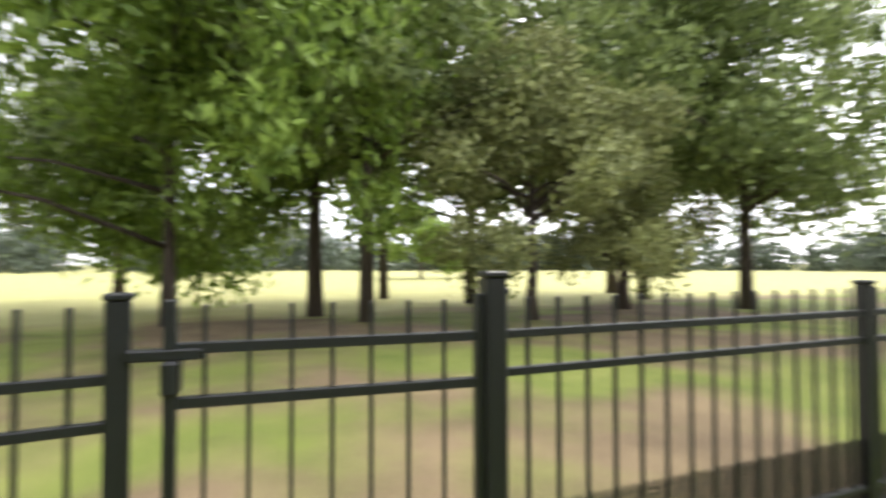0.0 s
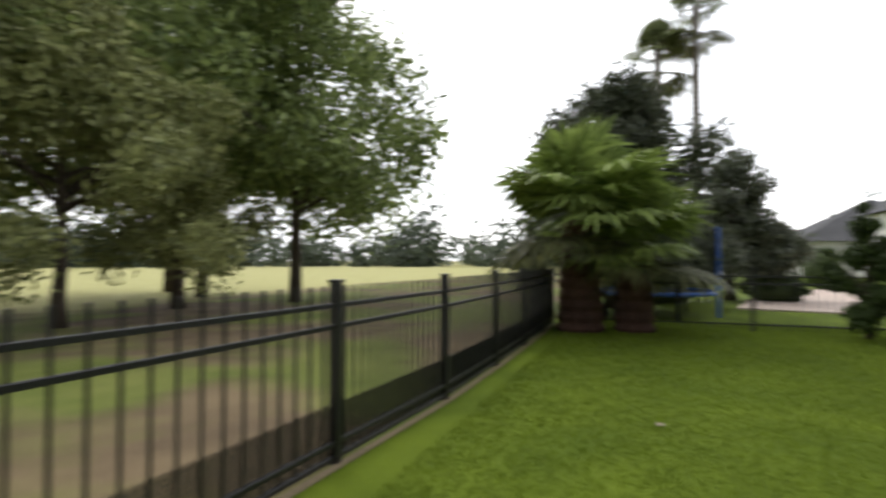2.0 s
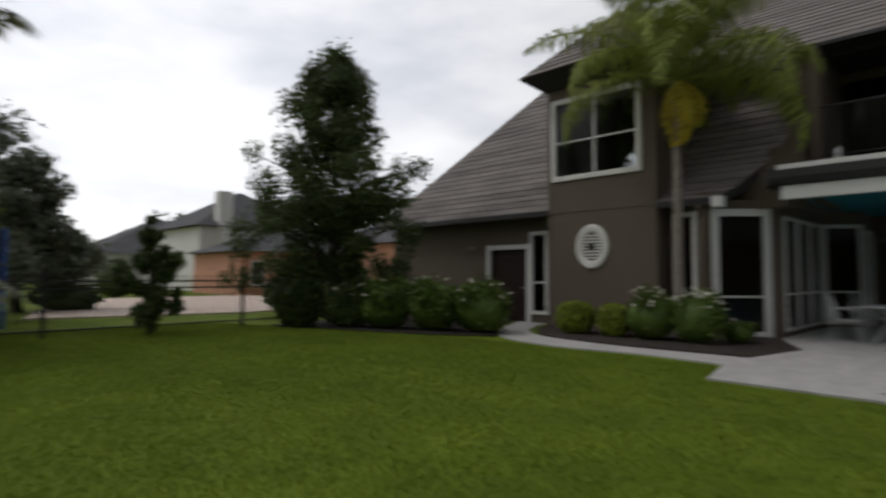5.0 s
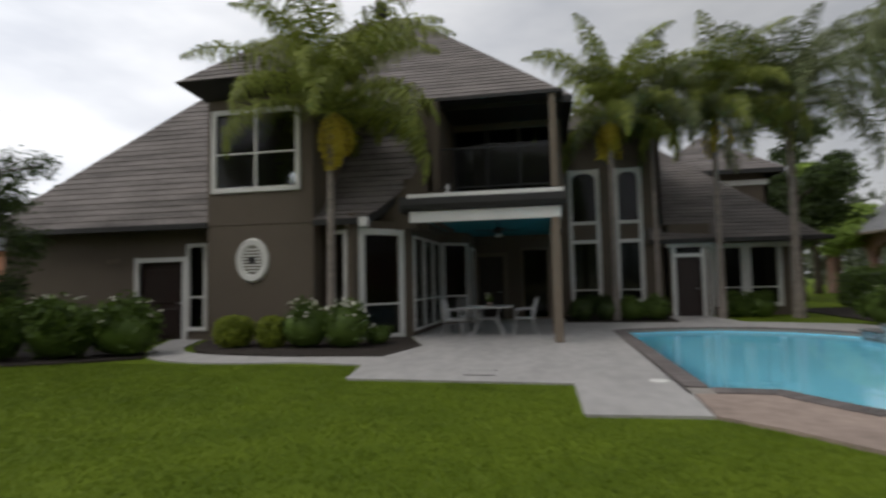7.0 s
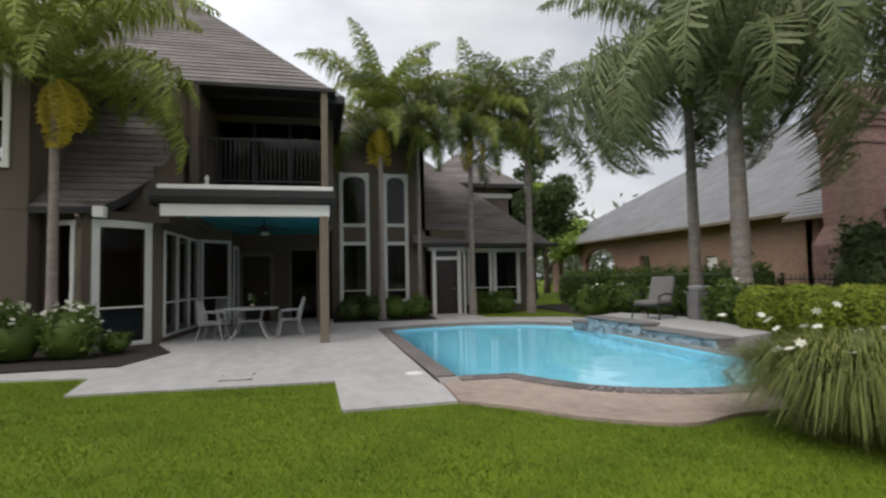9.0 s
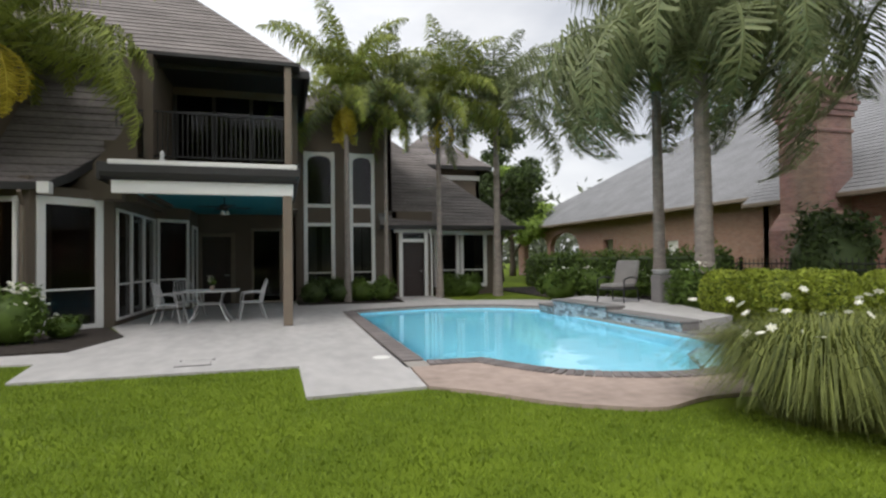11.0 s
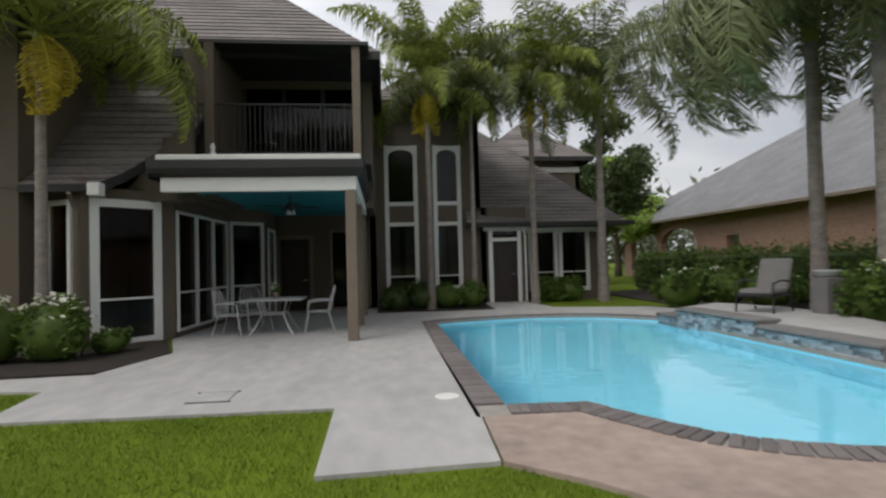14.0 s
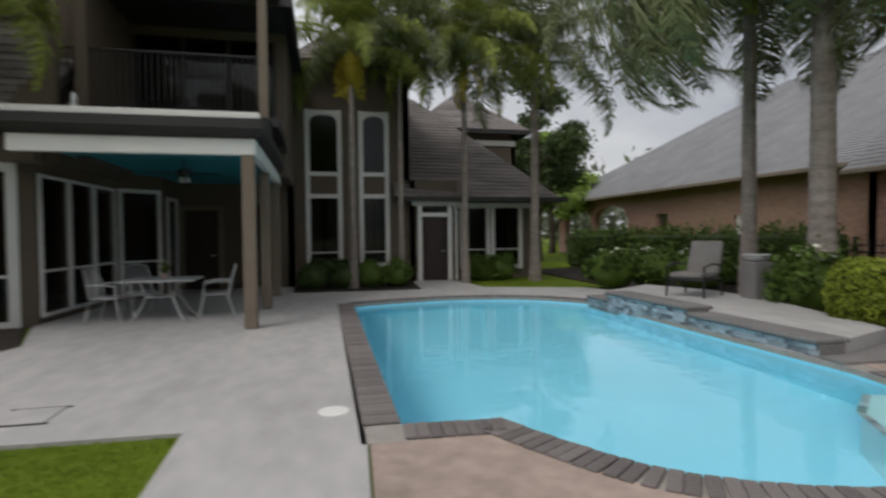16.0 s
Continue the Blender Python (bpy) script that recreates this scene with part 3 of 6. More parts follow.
wall("wall_porch_side", (-3.72, 1.56), (-3.60, 5.05), 0, 4.2, 0.2, [(0.16, 1.12, 0.2, 2.62), (1.24, 2.2, 0.2, 2.62), (2.32, 3.28, 0.2, 2.62)], ST)
wall("wall_porch_bay", (-3.60, 5.05), (-2.8, 5.75), 0, 4.2, 0.2, [(0.12, 0.94, 0.2, 2.62)], ST)
wall("wall_porch_return", (-2.8, 5.75), (-2.8, 7.5), 0, 4.2, 0.2, [(0.5, 1.3, 0.1, 2.5)], ST)
wall("wall_porch_back", (-2.8, 7.5), (0.35, 7.5), 0, 7.0, 0.2, [(0.12, 1.02, 0, 2.3), (1.75, 2.6, 0.1, 2.5)], ST)
wall("wall_stair_return", (0.35, 7.5), (0.35, 8.4), 0, 7.0, 0.2, [], ST)
BW = ((0.35, 8.4), (3.95, 8.4))
wall("wall_tall_windows", *BW, 0, 7.0, 0.2, [(0.44, 1.3, 0.65, 2.72), (0.44, 1.3, 3.55, 5.35), (2.1, 2.8, 0.65, 2.72), (2.1, 2.8, 3.55, 5.35)], ST)
wall("wall_entry", (3.95, 8.2), (5.5, 8.2), 0, 3.3, 0.2, [(0.36, 1.22, 0.02, 2.12), (0.36, 1.22, 2.26, 2.48)], ST)
wall("wall_entry_left", (3.95, 8.4), (3.95, 8.2), 0, 3.3, 0.15, [], ST)
wall("wall_sitting_left", (5.5, 8.2), (5.62, 9.0), 0, 3.3, 0.2, [], ST)
SB = ((5.62, 9.0), (8.35, 9.0))
wall("wall_sitting", *SB, 0, 3.3, 0.2, [(0.3, 1.1, 0.45, 2.55), (1.42, 2.3, 0.45, 2.55)], ST)
SC = ((8.35, 9.0), (8.9, 9.9))
wall("wall_sitting_end", *SC, 0, 3.3, 0.2, [(0.25, 0.85, 0.45, 2.55)], ST)
wall("wall_sitting_side", (8.9, 9.9), (8.9, 16), 0, 3.3, 0.2, [], ST)
wall("wall_rear_entry", (8.9, 16), (4.0, 16), 0, 3.3, 0.2, [], ST)
wall("wall_rear", (4.0, 16), (-15.8, 16), 0, 6.4, 0.2, [], ST)
wall("wall_rear_left", (-15.8, 16), (-15.8, 12), 0, 3.2, 0.2, [], ST)
wall("wall_balcony_back", (-3.62, 4.6), (0.35, 4.6), 3.6, 7.0, 0.2, [(0.62, 3.7, 3.9, 6.2)], M["stucco"])
wall("wall_balcony_left", (-3.05, 2.1), (-3.05, 4.6), 3.0, 6.42, 0.2, [], ST)
wall("wall_balcony_front", (-3.8, 2.45), (-3.06, 2.45), 3.4, 6.42, 0.15, [], ST)
wall("wall_upper_right", (0.35, 4.8), (0.35, 7.5), 3.0, 7.0, 0.2, [], ST)
glazing = thing("balcony_glazing", "dark brown-framed glazed doors at the back of the balcony", "glazed door", kind="structure")
for i in range(4):
    x = -3.0 + 1.02 * i
    part("door_frame", Shape().block(x - 0.05, x + 0.05, 4.58, 4.68, 3.9, 6.2, 0.008), M["fascia"], glazing)
    if i < 3:
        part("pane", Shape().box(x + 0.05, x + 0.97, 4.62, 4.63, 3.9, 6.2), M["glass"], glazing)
# added floors and partitions behind the windows, coloured dark for room shade
structure("floor_inside", Shape().box(-15.6, 0.3, 1.02, 15.9, -0.2, -0.01).box(0.3, 8.8, 8.45, 15.9, -0.2, -0.01), M["room_shade"], "indoor floor coloured dark as room shade", "floor")
structure("floor_upper", Shape().box(-13.4, 0.3, 8.0, 15.8, 3.3, 3.5), M["room_shade"], "upper floor slab coloured dark as room shade", "floor")
structure("wall_inside", Shape().box(-13.4, 3.9, 12.0, 12.15, 0, 6.4).box(3.9, 8.6, 12.0, 12.15, 0, 3.2), M["room_shade"], "added indoor partition wall coloured dark as room shade", "wall")
structure("wall_inside_bay", Shape().box(-8.6, -4.0, 5.2, 5.3, 0, 3.2), M["room_shade"], "added indoor partition wall coloured dark as room shade", "wall")

# windows and doors
window("window_tower", (TW0, TY), (TW1, TY), 0.25, 2.48, 3.97, 5.9, "white-framed double sash window in the tower", 2, (4.86,), 0.13)
window("window_narrow", *WING, 6.08, 6.5, 0.35, 2.5, "narrow white-framed sash window beside the tower", 1, (1.15,), 0.1)
window("window_nook", (TW1, 0.95), (-4.92, 0.42), 0.3, 0.82, 0.12, 2.7, "tall white-framed window behind the palm", 1, (0.95,), 0.1)
window("window_bay", (-4.92, 0.42), (-3.72, 1.56), 0.28, 1.24, 0.14, 2.66, "tall white-framed bay window", 1, (0.9,), 0.16)
PS = ((-3.72, 1.56), (-3.60, 5.05))
for k in range(3):
    window("window_porch", *PS, 0.16 + 1.08 * k, 1.12 + 1.08 * k, 0.2, 2.62, "tall white-framed porch window", 1, (0.95,), 0.06)
window("window_porch_bay", (-3.60, 5.05), (-2.8, 5.75), 0.12, 0.94, 0.2, 2.62, "tall white-framed porch window", 1, (0.95,), 0.09)
window("window_porch_inner", (-2.8, 5.75), (-2.8, 7.5), 0.5, 1.3, 0.1, 2.5, "tall white-framed porch window", 1, (), 0.09)
# white frame coloured brown in place of the deep porch shade
window("window_porch_back", (-2.8, 7.5), (0.35, 7.5), 1.75, 2.6, 0.1, 2.5, "window at the back of the porch, frame browned for shade", 1, (), 0.09, paint="wood")
for a, b in ((0.44, 1.3), (2.1, 2.8)):
    window("window_lower", *BW, a, b, 0.65, 2.72, "tall white-framed window with grey curtains", 1, (1.0,), 0.13, curtain=True)
    window("window_arched", *BW, a, b, 3.55, 5.35, "white-framed window with an arched head", 1, (), 0.13, arch=0.22)
for a in (0.31, 1.3, 1.97, 2.8):
    structure("trim", Shape().block(0.35 + a - 0.006, 0.35 + a + 0.136, 8.342, 8.402, 0.5, 5.5, 0.008), M["trim"], "white upright trim board beside the tall windows", "trim")
for a, b in ((0.3, 1.1), (1.42, 2.3)):
    window("window_sitting", *SB, a, b, 0.45, 2.55, "tall white-framed sash window", 1, (1.0,), 0.14)
window("window_sitting_end", *SC, 0.25, 0.85, 0.45, 2.55, "tall white-framed sash window", 1, (1.0,), 0.12)


def door(name, p0, p1, s0, s1, z1, mat, label, transom=None, frame_mat="trim", frame_label="white painted door frame"):
    m = frame_matrix(p0, p1)
    d = thing(name, label, "door", kind="structure")
    f = Shape().block(s0 - 0.14, s0, -0.05, 0.1, 0.02, (transom or z1) + 0.14, 0.008, m).block(s1, s1 + 0.14, -0.05, 0.1, 0.02, (transom or z1) + 0.14, 0.008, m)
    f.block(s0 - 0.001, s1 + 0.001, -0.046, 0.1, z1, z1 + 0.13, 0.008, m)
    if transom:
        f.block(s0 - 0.001, s1 + 0.001, -0.046, 0.1, transom, transom + 0.14, 0.008, m)
    part("door_frame", f, M[frame_mat], d, frame_label)
    leaf = Shape().block(s0 + 0.005, s1 - 0.005, 0.05, 0.095, 0.03, z1 - 0.005, 0.008, m)
    for a, b in ((0.15, 0.85), (1.0, z1 - 0.2)):
        leaf.block(s0 + 0.14, s1 - 0.14, 0.035, 0.06, a, b, 0.015, m)
    lf = part("door_leaf", leaf, mat, d)
    part("door_handle", Shape().tube([m @ Vector((s1 - 0.09, 0.05, 1.0)), m @ Vector((s1 - 0.09, 0.0, 1.0)), m @ Vector((s1 - 0.2, 0.0, 1.0))], [0.012] * 3, 8), M["chrome"], lf, "metal lever handle")
    if transom:
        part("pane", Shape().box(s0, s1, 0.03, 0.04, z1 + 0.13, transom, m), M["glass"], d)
    return d


door("door_entry", (3.95, 8.2), (5.5, 8.2), 0.36, 1.22, 2.12, M["door_wood"], "dark red-brown panelled door in a white frame", 2.48)
door("door_side", *WING, 4.52, 5.86, 2.12, M["door_wood"], "dark slatted side door in a white frame")
# the frame's brown stands for white trim in the porch's shade
door("door_porch", (-2.8, 7.5), (0.35, 7.5), 0.12, 1.02, 2.3, M["door_wood"], "dark door at the back of the porch", None, "wood", "door frame coloured brown for porch shade")

# tower's oval wall ornament
orn = thing("oval_wall_ornament", "white oval slatted ornament on the tower wall", "wall ornament", (-7.62, TY, 2.08))
s = Shape()
k = 40
for (a0, b0, y0), (a1, b1, y1) in (((0.27, 0.36, -0.02), (0.31, 0.40, -0.05)), ((0.31, 0.40, -0.05), (0.42, 0.53, -0.06)), ((0.42, 0.53, -0.06), (0.46, 0.57, 0.0))):
    v = []
    for a, b, y in ((a0, b0, y0), (a1, b1, y1)):
        v += [(a * math.cos(2 * math.pi * i / k), y, b * math.sin(2 * math.pi * i / k)) for i in range(k)]
    s.add(v, [(i, (i + 1) % k, k + (i + 1) % k, k + i) for i in range(k)])
part("ring", s, M["trim"], orn, "white painted ring")
part("backing", Shape().add([(0.27 * math.cos(2 * math.pi * i / k), -0.012, 0.36 * math.sin(2 * math.pi * i / k)) for i in range(k)], [tuple(range(k))]), M["stucco"], orn)
for i in range(8):
    z = -0.28 + 0.08 * i
    half = 0.26 * math.sqrt(max(0.05, 1 - (z / 0.36) ** 2))
    part("slat", Shape().block(-half, half, -0.04, -0.014, z - 0.022, z + 0.022, 0.005), M["trim"], orn)
part("hub", Shape().tube([(0, -0.012, 0), (0, -0.05, 0)], [0.11, 0.10], 16), M["fascia"], orn, "dark round centre")
structure("tower_band", Shape().box(TW0 + 0.01, TW1 - 0.01, TY - 0.012, TY, 3.0, 3.03), M["stucco"], "thin stucco joint across the tower", "trim")

# porch: column, beam, deck edge and ceiling
def post(name, x, y, z0, z1, w, label):
    p = thing(name, label, "post", (x, y, z0))
    h = z1 - z0
    part("shaft", Shape().block(-w / 2, w / 2, -w / 2, w / 2, 0, h, 0.015), M["wood"], p)
    return p


for y in (0.12, 2.6, 5.1):
    tagged(post("porch_post", 0.0, y, 0.035, 2.86, 0.2, "square brown-painted timber post of the porch"), group="porch posts")
structure("porch_beam", Shape().block(-3.38, 0.12, 0.02, 0.14, 2.84, 3.1, 0.01).block(0.0, 0.12, 0.142, 5.4, 2.84, 3.1, 0.01), M["trim"], "white painted beam along the porch", "beam")
s = Shape()
prof = [(0.0, 3.1), (-0.10, 3.16), (-0.14, 3.24), (-0.14, 3.38)]
for (ya, za), (yb, zb) in zip(prof, prof[1:]):
    s.add([(-3.55, ya, za), (0.12 - ya, ya, za), (0.12 - yb, yb, zb), (-3.55, yb, zb)], [(0, 1, 2, 3)])
    s.add([(0.12 - ya, ya, za), (0.12 - ya, 4.6, za), (0.12 - yb, 4.6, zb), (0.12 - yb, yb, zb)], [(0, 1, 2, 3)])
s.box(-3.54, 0.26, -0.14, 0.4, 3.38, 3.395)
structure("porch_gutter", s, M["fascia"], "dark gutter moulding along the porch edge", "gutter")
structure("porch_cap", Shape().block(-3.42, 0.2, -0.08, 0.1, 3.4, 3.5, 0.01), M["trim"], "white capping along the balcony edge", "trim")
structure("porch_roof", Shape().add([(-3.66, 0.1, 3.47), (0.2, 0.1, 3.47), (0.2, 2.3, 3.85), (-3.66, 2.3, 3.85), (-3.66, 0.1, 3.12), (0.2, 0.1, 3.12), (0.2, 2.3, 3.12), (-3.66, 2.3, 3.12)],
          [(0, 1, 2, 3), (1, 0, 4, 5), (2, 1, 5, 6), (0, 3, 7, 4)]), M["fascia"], "dark membrane over the porch edge", "roof")
structure("porch_filler", Shape().box(-3.74, -3.4, 0.9, 1.32, 2.8, 3.4).box(-3.58, -3.4, 1.32, 7.5, 2.9, 3.1), ST, "brown-grey stucco beside the porch ceiling", "wall")
structure("ceiling_porch", Shape().box(-3.4, 0.0, 0.16, 7.5, 3.06, 3.1), M["teal"], "teal painted porch ceiling", "ceiling")
structure("balcony_floor", Shape().box(-3.62, 0.34, 2.1, 4.6, 3.7, 3.88), M["fascia"], "dark balcony floor", "floor")
post("balcony_post", 0.05, 2.25, 3.88, 6.5, 0.18, "square brown-painted timber post on the balcony")
structure("ceiling_balcony", Shape().box(-3.6, 0.35, 2.1, 4.6, 6.42, 6.5), M["fascia"], "dark brown balcony ceiling", "ceiling")
rail = thing("balcony_railing", "black metal balcony railing with upright bars", "railing", (0, 2.22, 3.88))
part("top_rail", Shape().block(-3.9, 0.0, -0.025, 0.025, 1.18, 1.22, 0.006), M["black_metal"], rail)
part("bottom_rail", Shape().block(-3.9, 0.0, -0.02, 0.02, 0.1, 0.135, 0.006), M["black_metal"], rail)
bar = Shape().block(-0.01, 0.01, -0.01, 0.01, 0.13, 1.185, 0.003).mesh("baluster", M["black_metal"])
for i in range(35):
    o = part("baluster", bar, None, rail)
    o.location.x = -3.85 + 0.11 * i

# roofs
s = Shape()
E0, E1 = (-10.2, 2.7, 6.5), (0.6, 2.7, 6.5)
R0, R1 = (-7.7, 8.9, 12.4), (-5.6, 8.9, 12.4)
roof_plane(s, E0, E1, R0, R1)
roof_plane(s, E1, (0.6, 15.1, 6.5), R1, R1)
roof_plane(s, (0.6, 15.1, 6.5), (-10.2, 15.1, 6.5), R1, R0)
roof_plane(s, (-10.2, 15.1, 6.5), E0, R0, R0)
structure("roof_main", s, M["shingle"], "steep hipped roof of weathered brown-grey shingles", "roof")
structure("roof_main_fascia", Shape().block(-4.2, 0.62, 2.66, 2.76, 6.3, 6.5, 0.01).block(0.52, 0.62, 2.762, 15, 6.3, 6.5, 0.01).box(-10.0, 0.52, 2.78, 15, 6.505, 6.515), M["fascia"], "dark fascia board under the main roof", "fascia")
s = Shape()
hip_roof(s, -9.35, -5.5, -0.35, 4.6, 6.62, 1.0, "y")
structure("roof_tower", s, M["shingle"], "small hipped shingle roof over the tower", "roof")
s = Shape()
s.add([(-9.35, -0.35, 6.6), (-5.5, -0.35, 6.6), (-5.5, 4.6, 6.6), (-9.35, 4.6, 6.6), (-8.95, 0.3, 6.3), (-5.9, 0.3, 6.3), (-5.9, 4.6, 6.3), (-8.95, 4.6, 6.3)],
      [(0, 1, 5, 4), (1, 2, 6, 5), (3, 0, 4, 7)])
structure("tower_soffit", s, M["fascia"], "dark sloping soffit under the tower roof", "soffit")
s = Shape()
roof_plane(s, (-16.2, 0.35, 3.1), (-8.9, 0.35, 3.1), (-9.5, 5.0, 9.5), (-8.9, 5.0, 9.5))
roof_plane(s, (-16.2, 12, 3.1), (-16.2, 0.35, 3.1), (-9.5, 12, 9.5), (-9.5, 5.0, 9.5))
structure("roof_wing", s, M["shingle"], "steep shingle roof over the side wing", "roof")
structure("wing_fascia", Shape().block(-16.22, -8.9, 0.3, 0.37, 2.95, 3.1, 0.01).box(-16.1, -8.9, 0.38, 0.8, 3.0, 3.04), M["fascia"], "dark fascia and soffit of the side wing", "fascia")
s = Shape()
rows = [(0.35, 3.05, -4.62), (0.75, 3.3, -4.35), (1.3, 3.72, -4.05), (2.0, 4.4, -3.5), (2.7, 5.2, -3.2), (3.4, 6.1, -3.12), (4.2, 7.1, -3.08)]
for (ya, za, xa), (yb, zb, xb) in zip(rows, rows[1:]):
    roof_plane(s, (TW1, ya, za), (xa, ya, za), (TW1, yb, zb), (xb, yb, zb))
structure("roof_nook", s, M["shingle"], "swooping shingle roof beside the balcony", "roof")
s = Shape()
for (ya, za, xa), (yb, zb, xb) in zip(rows, rows[1:]):
    s.add([(xa, ya, za), (xb, yb, zb), (xb, yb, zb - 0.16), (xa, ya, za - 0.16), (xa + 0.06, ya, za + 0.03), (xb + 0.06, yb, zb + 0.03), (xb + 0.06, yb, zb - 0.16), (xa + 0.06, ya, za - 0.16)],
          [(4, 7, 6, 5), (0, 4, 5, 1), (3, 2, 6, 7)])
    s.add([(xa, ya, za - 0.1), (xb, yb, zb - 0.1), (-3.62, yb, zb - 0.1), (-3.62, ya, za - 0.1)], [])
structure("nook_verge", s, M["fascia"], "dark verge board along the swooping roof", "fascia")
structure("nook_eave", Shape().block(TW1, -4.6, 0.3, 0.36, 2.9, 3.05, 0.01), M["fascia"], "dark gutter under the swooping roof", "gutter")
structure("eave_return", Shape().block(-4.72, -4.5, 0.2, 0.42, 2.82, 3.06, 0.015), M["trim"], "white boxed end of the swooping roof's eave", "trim")
s = Shape()
for (ya, za, xa), (yb, zb, xb) in zip(rows, rows[1:5]):
    s.add([(xa, 1.2, 2.8), (xb, 1.2, 2.8), (xb, 1.2, zb - 0.12), (xa, 1.2, za - 0.12), (xa, 1.35, 2.8), (xb, 1.35, 2.8), (xb, 1.35, zb - 0.12), (xa, 1.35, za - 0.12)], [(0, 1, 2, 3), (7, 6, 5, 4)])
s.add([(-3.66, 1.2, 2.8), (-3.58, 1.2, 2.8), (-3.58, 1.2, 3.6), (-3.66, 1.2, 3.6)], [(0, 1, 2, 3)])
structure("wall_nook_gable", s, ST, "brown-grey stucco wall under the swooping roof", "wall")
structure("roof_stair", hip_roof(Shape(), 0.1, 4.3, 8.0, 15.6, 6.95, 0.95, "y"), M["shingle"], "hipped shingle roof over the tall windows", "roof")
structure("stair_fascia", Shape().block(0.1, 4.3, 7.98, 8.06, 6.78, 6.95, 0.01).block(4.22, 4.3, 8.06, 15.6, 6.78, 6.95, 0.01).box(0.36, 4.22, 8.06, 15.6, 6.9, 6.94), M["fascia"], "dark fascia over the tall windows", "fascia")
wall("wall_stair_side", (3.95, 8.4), (3.95, 15.6), 3.3, 6.9, 0.2, [], ST)
s = Shape()
roof_plane(s, (3.4, 7.8, 2.75), (9.3, 8.4, 2.75), (3.4, 13.4, 7.2), (4.9, 13.4, 7.2))
roof_plane(s, (9.3, 8.4, 2.75), (9.4, 16, 2.75), (4.9, 13.4, 7.2), (4.9, 16, 7.2))
structure("roof_entry", s, M["shingle"], "dark hipped shingle roof over the entry wing", "roof")
structure("entry_fascia", Shape().block(3.4, 9.3, 7.86, 7.92, 2.6, 2.76, 0.01).box(3.4, 9.3, 7.93, 9.0, 2.62, 2.66), M["fascia"], "dark gutter of the entry wing", "gutter")
structure("entry_frieze", Shape().block(3.96, 5.6, 8.12, 8.19, 2.48, 2.62, 0.01).block(5.64, 8.4, 8.92, 8.99, 2.44, 2.62, 0.01), M["trim"], "white frieze board under the entry eave", "trim")
wall("wall_far_block", (5.5, 15.5), (10.2, 15.5), 3.0, 6.3, 0.2, [], ST)
wall("wall_far_block_side", (10.2, 15.5), (10.2, 20), 3.0, 6.3, 0.2, [], ST)
structure("roof_far_block", hip_roof(Shape(), 5.0, 10.8, 15.0, 20.6, 6.4, 0.8), M["shingle"], "hipped shingle roof of the rear block", "roof")
structure("far_block_fascia", Shape().block(5.0, 10.8, 15.0, 15.1, 6.2, 6.4, 0.01).block(10.7, 10.8, 15.1, 20.6, 6.2, 6.4, 0.01), M["fascia"], "dark fascia of the rear block", "fascia")
structure("far_block_trim", Shape().block(5.5, 10.2, 15.42, 15.5, 5.7, 5.95, 0.01), M["trim"], "white frieze on the rear block", "trim")


# ---- plants ----
def rnd(a, b):
    return random.uniform(a, b)


def leaves(shape, blobs, count, size, seed, flat=0.0, shell=0.55, droop=0.0, ragged=0.18, boxy=False):
    """Many small leaf sprays scattered through the blobs (x, y, z, rx, ry, rz)."""
    g = np.random.default_rng(seed)
    vol = np.array([b[3] * b[4] * b[5] for b in blobs]) ** 0.7
    pick = g.choice(len(blobs), count, p=vol / vol.sum())
    b = np.array(blobs)[pick]
    d = g.normal(size=(count, 3))
    d /= np.linalg.norm(d, axis=1, keepdims=True)
    if boxy:
        d /= (np.abs(d) ** 2.6).sum(axis=1, keepdims=True) ** (1 / 2.6)
    r = shell + (1 - shell) * g.random(count) ** 0.6
    r *= 1 + ragged * g.normal(size=count)
    c = b[:, :3] + d * r[:, None] * b[:, 3:]
    n = g.normal(size=(count, 3)) + d * 0.8 + np.array([0, 0, flat])
    n /= np.linalg.norm(n, axis=1, keepdims=True)
    u = np.cross(n, g.normal(size=(count, 3)))
    u[:, 2] -= droop
    u /= np.linalg.norm(u, axis=1, keepdims=True)
    w = np.cross(n, u)
    s = size * (0.6 + 0.8 * g.random(count))[:, None]
    p = np.stack([c - u * s, c + w * s * 0.42 + u * s * 0.1, c + u * s, c - w * s * 0.42 - u * s * 0.1], 1).reshape(-1, 3)
    k = len(shape.v)
    shape.v += [tuple(q) for q in p]
    shape.f += [(k + 4 * i, k + 4 * i + 1, k + 4 * i + 2, k + 4 * i + 3) for i in range(count)]
    return shape


